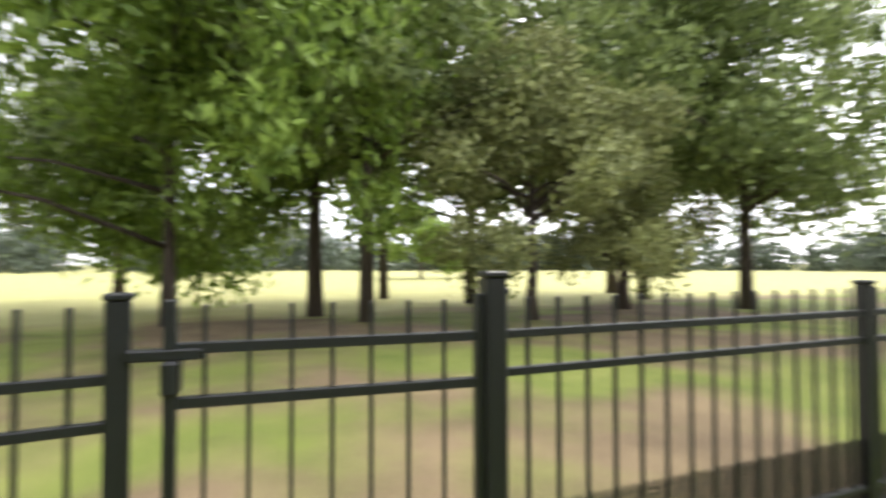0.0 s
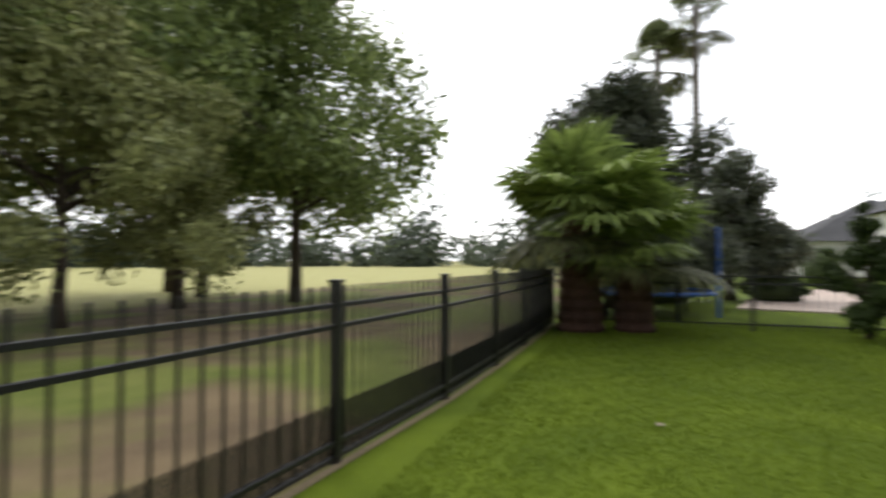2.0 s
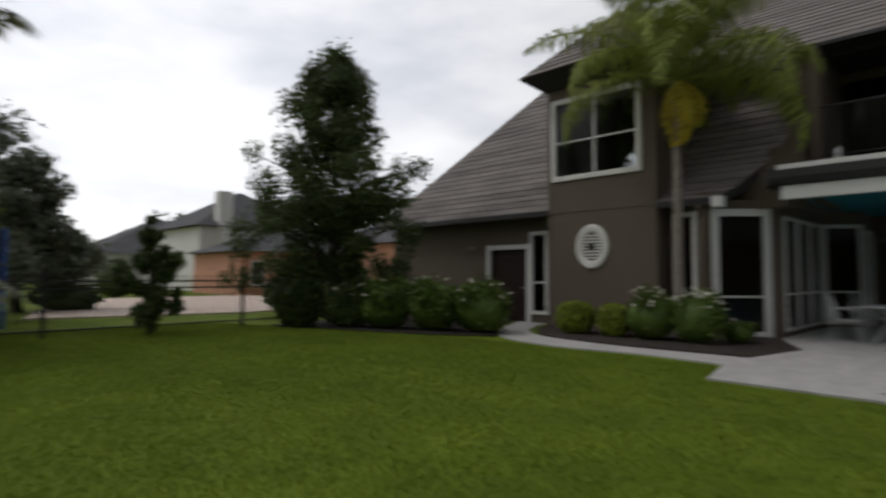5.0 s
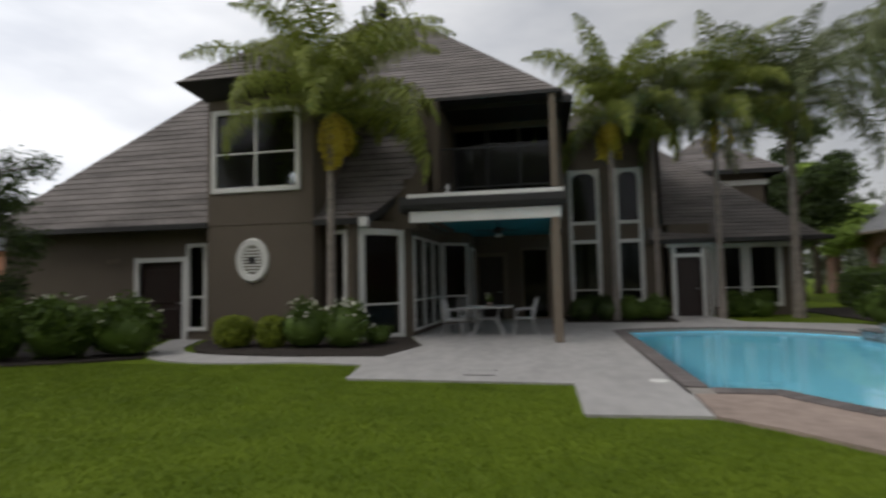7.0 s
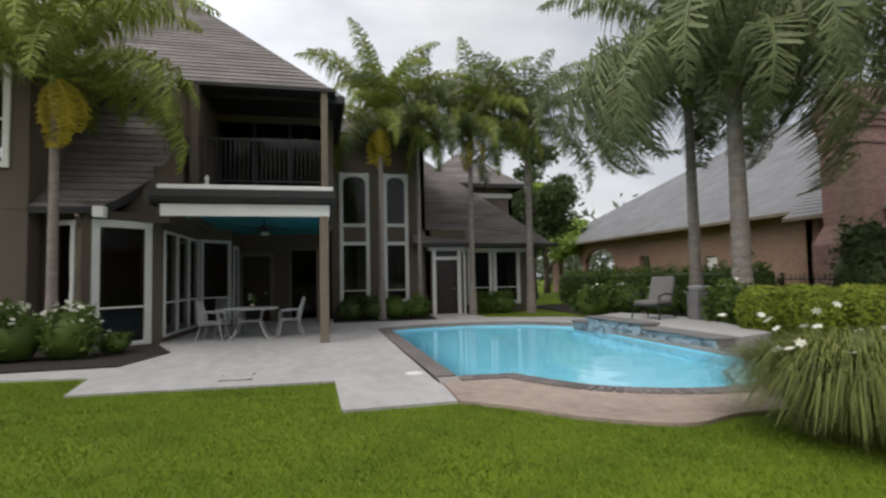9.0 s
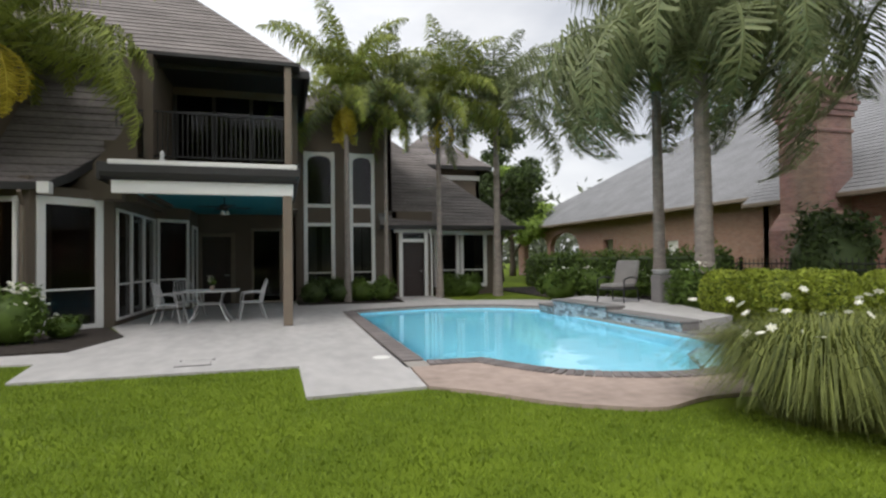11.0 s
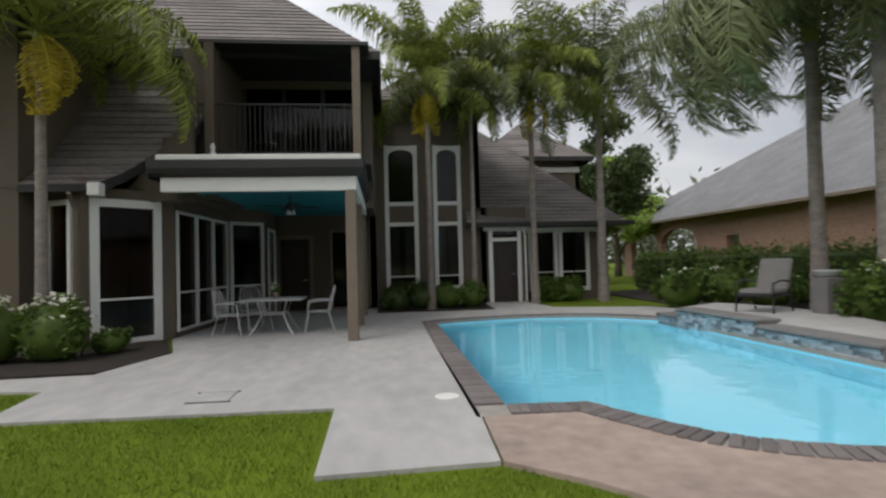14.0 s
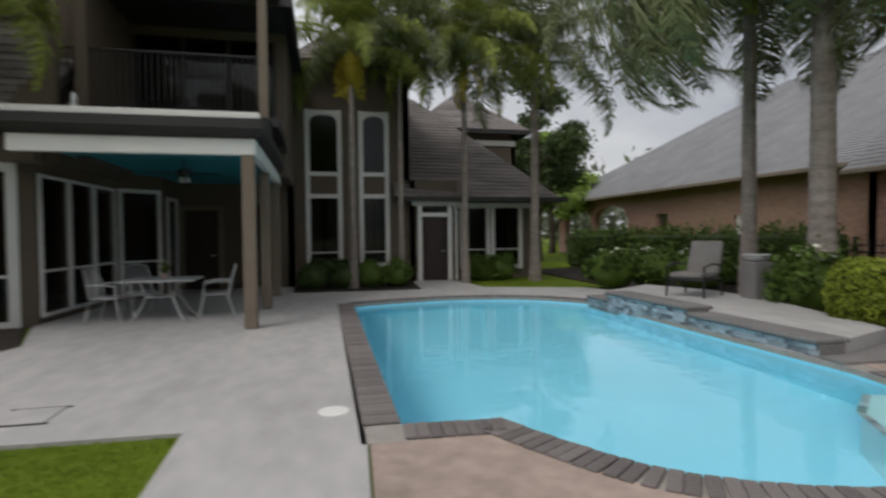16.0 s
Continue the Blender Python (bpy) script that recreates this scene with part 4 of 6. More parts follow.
def tree(name, label, at, height, clear, spread, trunk_r, mat, seed, count=7000, size=0.2, blobs=22, lean=(0, 0), limbs=7, squash=0.6, top=0.3, droop=0.2, bark="bark", clump=1.0):
    """A trunk with limbs, and a crown of many leaf sprays in uneven clumps."""
    random.seed(seed)
    t = thing(name, label, "tree", at)
    s = Shape()
    mid = Vector((lean[0], lean[1], clear + (height - clear) * 0.3))
    s.tube([(0, 0, -0.1), (lean[0] * 0.2 + rnd(-.05, .05), lean[1] * 0.2, clear * 0.45), (lean[0] * 0.5, lean[1] * 0.5 + rnd(-.05, .05), clear), tuple(mid), (lean[0] * 1.2, lean[1] * 1.2, height * 0.86)],
           [trunk_r * 1.25, trunk_r, trunk_r * 0.85, trunk_r * 0.6, trunk_r * 0.12], 9)
    bl = []
    for i in range(limbs):
        a = 2 * math.pi * i / limbs + rnd(-.4, .4)
        z0 = clear * rnd(0.75, 1.0) + (height - clear) * rnd(0, 0.45)
        rr = spread * rnd(0.5, 0.95)
        z1 = z0 + (height - clear) * rnd(0.05, 0.35)
        e = (lean[0] + rr * math.cos(a), lean[1] + rr * math.sin(a), z1)
        s.tube([(lean[0] * z0 / height, lean[1] * z0 / height, z0), (lean[0] + rr * 0.5 * math.cos(a + .15), lean[1] + rr * 0.5 * math.sin(a + .15), (z0 + z1) / 2 + 0.2), e],
               [trunk_r * 0.45, trunk_r * 0.28, trunk_r * 0.06], 6)
        q = spread * rnd(0.24, 0.4) * clump
        bl.append((*e, q, q, q * squash))
    part("trunk", s, M[bark], t, smooth=True)
    while len(bl) < blobs:
        a, h = rnd(0, 2 * math.pi), rnd(0, 1)
        z = clear + (height - clear) * h
        reach = spread * (1 - (1 - top) * h ** 1.6) * rnd(0.15, 0.95)
        q = spread * rnd(0.16, 0.36) * clump
        bl.append((lean[0] + reach * math.cos(a), lean[1] + reach * math.sin(a), z, q, q, q * squash * rnd(0.8, 1.3)))
    part("crown", leaves(Shape(), bl, int(count * 2.2), size * 0.62, seed, 0.3, 0.3, droop), M[mat], t)
    return t


def bush(name, label, at, rx, ry, h, mat, seed, count=1800, size=0.07, flowers=0, clipped=False, group="", blobs=9):
    random.seed(seed)
    b = thing(name, label, "shrub", at, group)
    bl = [(0, 0, h * 0.5, rx * (0.97 if clipped else 0.75), ry * (0.97 if clipped else 0.75), h * 0.5)]
    if not clipped:
        for i in range(blobs):
            q = rnd(0.25, 0.45)
            bl.append((rnd(-.65, .65) * rx, rnd(-.65, .65) * ry, h * rnd(0.35, 0.85), rx * q, ry * q, h * q * 0.8))
    s = leaves(Shape(), bl, count, size, seed, 0.2, 0.86 if clipped else 0.5, 0.0, 0.035 if clipped else 0.18, clipped)
    part("foliage", s, M[mat], b)
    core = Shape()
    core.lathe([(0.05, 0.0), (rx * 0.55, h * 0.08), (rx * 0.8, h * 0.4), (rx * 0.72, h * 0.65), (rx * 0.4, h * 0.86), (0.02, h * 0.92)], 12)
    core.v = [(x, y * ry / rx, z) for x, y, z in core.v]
    # clipped shrubs: shade in the leaf gaps is put into a darker core
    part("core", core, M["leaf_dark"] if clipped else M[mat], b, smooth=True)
    for i in range(flowers):
        a, u = rnd(0, 2 * math.pi), rnd(0.3, 1.0)
        f = part("flower", FLOWER, None, b)
        f.location = (rx * 0.95 * u * math.cos(a), ry * 0.95 * u * math.sin(a), h * (0.6 + 0.5 * math.sqrt(max(0, 1 - u * u))) + rnd(-.05, .05))
        f.rotation_euler = (rnd(-.7, .7), rnd(-.7, .7), rnd(0, 6))
        k = rnd(0.7, 1.3)
        f.scale = (k, k, k)
    return b


s = Shape()
for i in range(6):
    a = i * math.pi / 3
    c, d = math.cos(a), math.sin(a)
    s.add([(0, 0, 0), (0.03 * c - 0.016 * d, 0.03 * d + 0.016 * c, 0.018), (0.058 * c, 0.058 * d, 0.012), (0.03 * c + 0.016 * d, 0.03 * d - 0.016 * c, 0.018)], [(0, 1, 2, 3)])
FLOWER = s.mesh("flower", M["petal"])


def frond_mesh(name, mat, length, seed, droop=0.9, leaflet=0.62, pairs=84, hang=1.1):
    """An arching rachis with two rows of long hanging leaflets; grows along +x from the origin."""
    g = random.Random(seed)
    s = Shape()
    pts, dirs = [], []
    p, a = Vector((0, 0, 0)), radians(74)
    step = length / 24
    for i in range(25):
        pts.append(p.copy())
        d = Vector((math.cos(a), 0, math.sin(a)))
        dirs.append(d)
        p += d * step
        a -= droop * (0.045 + 0.11 * (i / 24) ** 0.8)
    s.tube(pts, [0.035 * (1 - 0.9 * i / 24) + 0.004 for i in range(25)], 5, False)
    for i in range(pairs):
        t = 0.16 + 0.84 * i / (pairs - 1)
        k = min(23, int(t * 24))
        q = pts[k].lerp(pts[k + 1], t * 24 - k)
        d = dirs[k]
        ll = leaflet * math.sin(math.pi * min(1, 0.18 + 0.80 * t)) * g.uniform(0.8, 1.15) + 0.08
        for side in (-1, 1):
            out = (Vector((0, side, 0)) * g.uniform(0.6, 0.95) + d * g.uniform(0.3, 0.6) + Vector((0, 0, g.uniform(-0.7, 0.45)))).normalized()
            m = q + out * ll * 0.45
            e = m + (out * 0.5 + Vector((0, 0, -hang * g.uniform(0.6, 1.3)))).normalized() * ll * 0.6
            w = d * 0.011
            s.add([q - w, q + w, m + w * 1.3, e, m - w * 1.3], [(0, 1, 2, 4), (4, 2, 3)])
    return s.mesh(name, M[mat])


FROND = [frond_mesh("frond", "palm_green", 3.0, 11), frond_mesh("frond", "palm_green", 2.8, 12, 1.0), frond_mesh("frond", "palm_dark", 3.1, 13, 0.95), frond_mesh("frond", "palm_dark", 2.9, 14, 1.05)]
FROND_UP = [frond_mesh("frond", "palm_green", 3.0, 16, 0.62, 0.55, 84, 0.9), frond_mesh("frond", "palm_dark", 3.1, 17, 0.7, 0.6, 84, 1.0)]
FROND_HANG = [frond_mesh("frond", "palm_dark", 3.3, 18, 1.35, 0.8, 90, 2.0), frond_mesh("frond", "palm_dark", 3.0, 19, 1.55, 0.75, 90, 2.2)]
FROND_OLD = frond_mesh("frond", "palm_yellow", 1.9, 15, 0.75, 0.5, 64, 1.6)


def palm(label, at, height, radius, seed, fronds=17, size=1.0, dark=False, old=3, lean=(0, 0), group="garden palms", weeping=False):
    """A feather palm: ringed trunk, crownshaft, arching fronds and a few yellowed ones hanging below."""
    random.seed(seed)
    p = thing("palm_tree", label, "palm", at, group)
    pts, rad = [], []
    n = int(height / 0.11)
    for i in range(n + 1):
        t = i / n
        pts.append((lean[0] * t * t, lean[1] * t * t, -0.05 + t * height))
        rad.append(radius * (1.25 - 0.35 * min(1, t * 4)) * (1 - 0.3 * t) * (1.0 if i % 2 else 0.94))
    part("trunk", Shape().tube(pts, rad, 12), M["palm_trunk"], p, smooth=False)
    top = Vector((lean[0], lean[1], height - 0.05))
    s = Shape().tube([top, top + Vector((0, 0, 0.35)), top + Vector((0, 0, 0.8))], [radius * 0.8, radius * 0.95, radius * 0.35], 10)
    part("crownshaft", s, M["palm_green"], p, "grey-green leaf bases")
    for i in range(fronds):
        t = i / fronds
        low = FROND_HANG[i % 2] if weeping else FROND[(2 if dark else 0) + i % 2]
        f = part("frond", FROND_UP[1 if dark else 0] if t > (0.62 if weeping else 0.45) else low, None, p)
        f.location = top + Vector((0, 0, 0.45 + 0.3 * t))
        f.rotation_euler = (rnd(-.15, .15), radians(-12 + 68 * (1 - t) ** 1.3 + rnd(-8, 8)), i * 2.39996 + rnd(-.2, .2))
        k = size * rnd(0.85, 1.12)
        f.scale = (k, k, k)
    for i in range(old):
        f = part("frond", FROND_OLD, None, p, "yellowed hanging frond")
        f.location = top + Vector((0, 0, 0.5))
        f.rotation_euler = (rnd(-.2, .2), radians(98 + rnd(0, 48)), i * 2.2 + rnd(-.3, .3) + seed)
        k = size * rnd(0.5, 0.8)
        f.scale = (k, k, k)
    return p


palm("grey-trunked feather palm with yellowing lower fronds by the window", (-5.3, -0.1, 0.03), 5.15, 0.125, 1, 26, 1.3, old=6)
palm("feather palm with a yellow skirt before the tall windows", (2.0, 6.3, 0), 6.3, 0.12, 2, 22, 1.2, old=7)
palm("slender feather palm before the tall windows", (3.45, 6.9, 0), 6.2, 0.09, 3, 20, 1.15, True, 0)
palm("feather palm beside the entry door", (5.5, 7.2, 0), 6.3, 0.13, 4, 25, 1.25, old=3)
palm("tall feather palm at the corner of the entry wing", (7.9, 7.4, 0), 6.6, 0.17, 5, 27, 1.3, True, 0)
palm("large feather palm with drooping grey-green fronds by the pool", (10.2, 0.9, 0), 6.2, 0.2, 7, 30, 1.7, True, 0, weeping=True)
palm("large feather palm with a thick grey trunk by the pool", (9.9, -1.15, 0), 6.0, 0.28, 8, 28, 1.7, True, 0, weeping=True)

palm("large feather palm with long drooping fronds by the side fence", (11.6, -4.7, 0), 6.0, 0.22, 9, 18, 1.6, True, 0, weeping=True)

# golf course trees
tree("oak_tree", "spreading oak with dark green crown beyond the fence", (-17.9, -24.0, 0), 13.5, 3.4, 6.3, 0.2, "leaf_oak", 21, 15000, 0.27, 46, squash=0.85, top=0.6, limbs=9)
tree("oak_tree", "tall oak with dark green crown beyond the fence", (-11.15, -30.43, 0), 14.5, 3.6, 5.3, 0.22, "leaf_oak", 22, 9000, 0.28, 40, squash=0.85)
tree("cypress_tree", "olive-green cypress with low branches beyond the fence", (-9.6, -24.3, 0), 7.4, 1.4, 4.0, 0.15, "leaf_cypress", 23, 11000, 0.17, 60, squash=0.8, clump=0.75, limbs=10)
tree("cypress_tree", "small olive-green cypress with two trunks beyond the fence", (-14.3, -25.8, 0), 5.2, 1.2, 2.6, 0.2, "leaf_cypress", 24, 6500, 0.16, 32, squash=0.9)
tree("oak_tree", "slim oak with dark trunk beyond the fence", (-5.5, -25.9, 0), 13, 4.2, 4.2, 0.17, "leaf_oak", 25, 7000, 0.24, 40, squash=0.9, clump=0.8)
tree("oak_tree", "slim dark-trunked oak beyond the fence", (-4.65, -28.0, 0), 13.5, 4.4, 4.6, 0.2, "leaf_oak", 26, 7000, 0.28, 40, squash=0.9, clump=0.8)
tree("maple_tree", "bright green leafy tree close behind the gate", (-0.9, -27.0, 0), 11.5, 2.0, 6.0, 0.17, "leaf_bright", 27, 17000, 0.27, 48, squash=0.9, top=0.55, limbs=9, droop=0.6)
tree("oak_tree", "dark-trunked oak behind the gate", (0.9, -36.0, 0), 14.0, 3.0, 6.0, 0.2, "leaf_oak", 28, 9000, 0.26, 40, squash=0.85, top=0.5)
tree("young_tree", "thin young tree with sparse leaves beyond the fence", (-1.7, -33.0, 0), 3.4, 0.8, 0.9, 0.04, "leaf_cypress", 29, 700, 0.12, 9)
tree("oak_tree", "broad oak with dark crown beyond the fence", (-20.99, -33.42, 0), 15, 4.0, 5.6, 0.25, "leaf_oak", 31, 10000, 0.3, 44, squash=0.85)
tree("young_tree", "bright green rounded tree on the fairway's edge", (-24.12, -64.55, 0), 7.5, 1.0, 4.5, 0.2, "leaf_bright", 30, 3000, 0.4, 18)

tree("oak_tree", "tall broad oak standing behind the cypresses", (-18.71, -29.18, 0), 15, 4.6, 5.2, 0.22, "leaf_oak", 32, 11000, 0.28, 44, squash=0.85)
tree("oak_tree", "tall airy oak standing behind the gate's trees", (-9.09, -34.51, 0), 14.5, 5.2, 4.4, 0.18, "leaf_oak", 33, 6000, 0.28, 28)

# garden's end
tree("oak_tree", "rounded grey-green evergreen behind the fan palms", (-19.65, -12.9, 0), 7.0, 1.2, 3.6, 0.25, "leaf_grey", 41, 15000, 0.17, 60, squash=0.9, clump=0.8)
tree("oak_tree", "lower grey-green evergreen beyond the trampoline", (-25.0, -8.9, 0), 5.4, 1.0, 2.5, 0.2, "leaf_grey", 42, 5000, 0.24, 24, squash=0.8)
tree("evergreen_tree", "dark conical evergreen with sparse twigs at the lawn's end", (-13.6, -3.3, 0), 7.5, 1.2, 2.75, 0.16, "leaf_dark", 43, 24000, 0.105, 210, squash=1.0, top=0.2, clump=0.55, droop=-0.3, limbs=14)
tree("young_tree", "small leafy tree before the end fence", (-14.0, -7.9, 0), 2.6, 0.3, 0.75, 0.06, "leaf_dark", 44, 3500, 0.1, 30, squash=1.1, top=0.25, clump=0.8)


def fan_palm(label, at, height, radius, seed, count, size, mat="fan_green", dry=8, trunk="fat_trunk"):
    """A fan palm: thick trunk of leaf bases, round pleated fans on stalks, dry ones hanging."""
    random.seed(seed)
    p = thing("fan_palm", label, "palm", at, "fan palms")
    n = max(8, int(height / 0.12))
    part("trunk", Shape().tube([(0, 0, -0.05 + height * i / n) for i in range(n + 1)], [radius * (1.15 - 0.25 * i / n) * (1 + 0.10 * (i % 2)) for i in range(n + 1)], 11), M[trunk], p)
    for i in range(count + dry):
        old = i >= count
        el = rnd(-0.15, 1.5) if not old else rnd(-0.5, -0.15)
        az = i * 2.39996 + rnd(-.3, .3)
        d = Vector((math.cos(az) * math.cos(el), math.sin(az) * math.cos(el), math.sin(el)))
        side = d.cross(Vector((0, 0, 1))).normalized()
        up = side.cross(d)
        st = size * rnd(0.5, 0.85)
        r = size * rnd(0.75, 1.0)
        base = Vector((0, 0, height * (0.98 if not old else 0.9)))
        tip = base + d * st
        s = Shape().tube([base, base + d * st * 0.5 + Vector((0, 0, 0.04)), tip], [0.025, 0.018, 0.012], 5, False)
        k = 26
        for j in range(k):
            a = radians(-115 + 230 * j / (k - 1))
            fd = (d * math.cos(a) + side * math.sin(a))
            w = r * 0.05
            pr = fd.cross(up).normalized()
            e = tip + fd * r * rnd(0.85, 1.05) + Vector((0, 0, -0.28 * r * rnd(0.4, 1.3)))
            m = tip + fd * r * 0.55 + up * 0.02 * (-1) ** j
            s.add([tip, m + pr * w, e, m - pr * w], [(0, 1, 2, 3)])
        part("fan", s, M["fan_dry" if old else mat], p, "dry hanging fan" if old else "")
    return p


fan_palm("squat fan palm with a thick red-brown trunk", (-13.4, -13.3, 0), 2.45, 0.42, 51, 32, 1.55, dry=5)
fan_palm("smaller squat fan palm with a thick red-brown trunk", (-13.7, -12.2, 0), 1.8, 0.36, 52, 24, 1.3, dry=4)
fan_palm("tall slender fan palm above the evergreens", (-28.1, -9.8, 0), 13.2, 0.17, 53, 15, 1.35, "palm_dark", 7, "palm_trunk")
fan_palm("tall slender fan palm above the evergreens", (-28.2, -11.4, 0), 11.4, 0.17, 54, 14, 1.3, "palm_dark", 7, "palm_trunk")


# ---- black metal fences ----
PICKET = Shape().block(-0.0095, 0.0095, -0.0095, 0.0095, 0.05, 1.34, 0.003).mesh("picket", M["black_metal"])
s = Shape().block(-0.04, 0.04, -0.04, 0.04, -0.05, 1.36, 0.006)
POST = s.mesh("post", M["black_metal"])
CAP = Shape().block(-0.047, 0.047, -0.047, 0.047, 1.36, 1.385, 0.006).mesh("cap", M["black_metal"])


def fence_panel(p0, p1, label, rails=(0.16, 1.03, 1.19), pickets=15, mesh_screen=True, post_end=True, group="fence panels", lift=0.0):
    a, b = Vector((*p0, lift)), Vector((*p1, lift))
    length = (b - a).length
    f = thing("picket_fence", label, "fence", a, group)
    f.rotation_euler.z = math.atan2(b.y - a.y, b.x - a.x)
    for z in rails:
        part("rail", Shape().block(0.03, length - 0.03, -0.018, 0.018, z - 0.018, z + 0.018, 0.004), M["black_metal"], f)
    for i in range(pickets):
        o = part("picket", PICKET, None, f)
        o.location.x = length * (i + 1) / (pickets + 1)
    for x in (0.0, length) if post_end else (0.0,):
        o = part("post", POST, None, f)
        o.location.x = x
        c = part("cap", CAP, None, o)
    if mesh_screen:
        s = Shape()
        n = int(length / 0.015)
        for i in range(n):
            x = 0.04 + (length - 0.08) * i / n
            s.box(x, x + 0.007, 0.011, 0.014, 0.02, 0.44 + 0.012 * (i % 2))
        for j in range(14):
            s.box(0.04, length - 0.04, 0.0145, 0.016, 0.03 + 0.029 * j, 0.036 + 0.029 * j)
        part("mesh_screen", s, M["black_metal"], f, "fine black wire mesh along the foot")
        part("bottom_rail", Shape().block(0.03, length - 0.03, -0.02, 0.02, 0.03, 0.07, 0.004), M["black_metal"], f)
    return f


LINE = [(-2.26, -14.28), (-4.76, -14.14), (-6.81, -14.02), (-8.86, -14.0), (-10.9, -14.02), (-12.9, -14.05), (-14.5, -14.08)]
for i, (a, b) in enumerate(zip(LINE, LINE[1:])):
    fence_panel(a, b, "black metal picket fence panel with fine mesh along its foot", pickets=16 if i else 15, post_end=i == len(LINE) - 2)
strip = [(x, y + 0.02) for x, y in LINE] + [(x, y + 0.1) for x, y in reversed(LINE)]
structure("mowing_strip", outline_fill([strip], 0.012), M["dirt"], "narrow strip of dry bare earth along the fence", "earth strip")
gate = thing("fence_gate", "black metal picket gate with a latch", "gate", (-2.17, -14.29, 0))
gate.rotation_euler.z = math.radians(-8.5)
gate.scale.x = 0.85
for z in (0.14, 1.0, 1.19):
    part("rail", Shape().block(-0.03, 1.32, -0.018, 0.018, z - 0.02, z + 0.02, 0.004), M["black_metal"], gate)
for i in range(7):
    o = part("picket", PICKET, None, gate)
    o.location.x = 0.16 + 0.175 * i
for x, top in ((-0.02, 1.36), (1.34, 1.36)):
    part("stile", Shape().block(x - 0.025, x + 0.025, -0.025, 0.025, 0.05, top, 0.005), M["black_metal"], gate)
part("latch", Shape().block(1.22, 1.5, -0.03, 0.03, 1.15, 1.19, 0.006).block(1.3, 1.37, -0.05, 0.05, 1.03, 1.15, 0.01), M["black_metal"], gate, "black gravity latch")
o = part("post", POST, None, gate)
o.location.x = -0.09
o.scale = (1.3, 1.3, 1.05)
part("cap", CAP, None, o)
fence_panel((-0.88, -14.52), (1.1, -14.46), "black metal picket fence panel beside the gate", (0.06, 0.93, 1.09), 13, False)
fence_panel((1.1, -14.46), (3.1, -14.4), "black metal picket fence panel beside the gate", (0.06, 0.93, 1.09), 13, False)
for i in range(5):
    fence_panel((-14.5, -14.08 + 2.14 * i), (-14.5, -14.08 + 2.14 * (i + 1)), "black metal picket fence panel at the lawn's end", pickets=14, mesh_screen=False, post_end=i == 4, group="end fence panels")
for i in range(6):
    fence_panel((13.3, 3.4 - 2.3 * i), (13.3, 1.1 - 2.3 * i), "black metal picket fence panel behind the clipped shrubs", pickets=14, mesh_screen=False, post_end=i == 5, group="side fence panels")

# ---- pool edge: brick coping ----
def offset_loop(loop, d):
    out = []
    n = len(loop)
    for i in range(n):
        a, b, c = Vector(loop[i - 1]), Vector(loop[i]), Vector(loop[(i + 1) % n])
        e0, e1 = (b - a).normalized(), (c - b).normalized()
        nrm = (Vector((e0.y, -e0.x)) + Vector((e1.y, -e1.x)))
        nrm = nrm.normalized() / max(0.6, math.cos(e0.angle(e1, 0) / 2))
        out.append((b.x + nrm.x * d, b.y + nrm.y * d))
    return out


OUT = offset_loop(POOL, 0.34)
s = Shape()
n = len(POOL)
for i in range(n):
    j = (i + 1) % n
    (ax, ay), (bx, by), (cx, cy), (dx, dy) = POOL[i], POOL[j], OUT[j], OUT[i]
    s.add([(ax, ay, 0.035), (bx, by, 0.035), (cx, cy, 0.035), (dx, dy, 0.035), (ax, ay, -0.03), (bx, by, -0.03), (cx, cy, -0.02), (dx, dy, -0.02)], [(3, 2, 1, 0), (0, 1, 5, 4), (7, 6, 2, 3)])
coping = structure("pool_coping", s, M["mortar"], "grey-brown brick coping round the pool", "pool coping")
BRICK = Shape().block(-0.0455, 0.0455, 0.012, 0.31, 0.0, 0.022, 0.006).mesh("brick", M["coping"])
path_len, pts = 0.0, POOL + [POOL[0]]
step, left = 0.098, 0.05
for a, b in zip(pts, pts[1:]):
    a, b = Vector(a), Vector(b)
    seg = (b - a).length
    d = (b - a).normalized()
    if a.x > 6.7 and b.x > 6.7:
        continue
    while left < seg:
        p = a + d * left
        o = part("brick", BRICK, None, coping)
        o.location = (p.x, p.y, 0.036 + 0.002 * ((len(coping.children) * 7) % 3))
        o.rotation_euler.z = math.atan2(d.y, d.x) + math.pi
        left += step
    left -= seg

# ---- raised wall of slate tiles along the pool's far side ----
TILE = Shape().block(-0.012, 0.0, -0.072, 0.072, -0.03, 0.03, 0.004).mesh("tile", M["tile"])
random.seed(5)
for y0, y1, top in ((1.75, 0.92, 0.16), (0.92, -1.62, 0.33), (-1.62, -3.95, 0.24)):
    w = structure("pool_wall", Shape().box(6.83, 7.2, y1, y0, -0.4, top - 0.05), M["stone"], "low raised wall of slate-blue tiles with a stone cap", "wall")
    part("cap", Shape().block(6.78, 7.28, y1 + 0.006, y0 - 0.006, top - 0.05, top + 0.012, 0.015), M["stone"], w, "grey stone cap slab")
    rows_n = int((top - 0.05 + 0.08) / 0.066)
    for r in range(rows_n):
        k = int((y0 - y1) / 0.152)
        for i in range(k):
            o = part("tile", TILE, None, w)
            o.location = (6.829, y0 - 0.08 - 0.152 * i - (0.04 if r % 2 else 0), top - 0.09 - 0.066 * r)
    part("spout", Shape().block(6.80, 6.84, (y0 + y1) / 2 - 0.3, (y0 + y1) / 2 + 0.3, top - 0.075, top - 0.055, 0.004), M["chrome"], w, "thin metal water spout")
s = Shape()
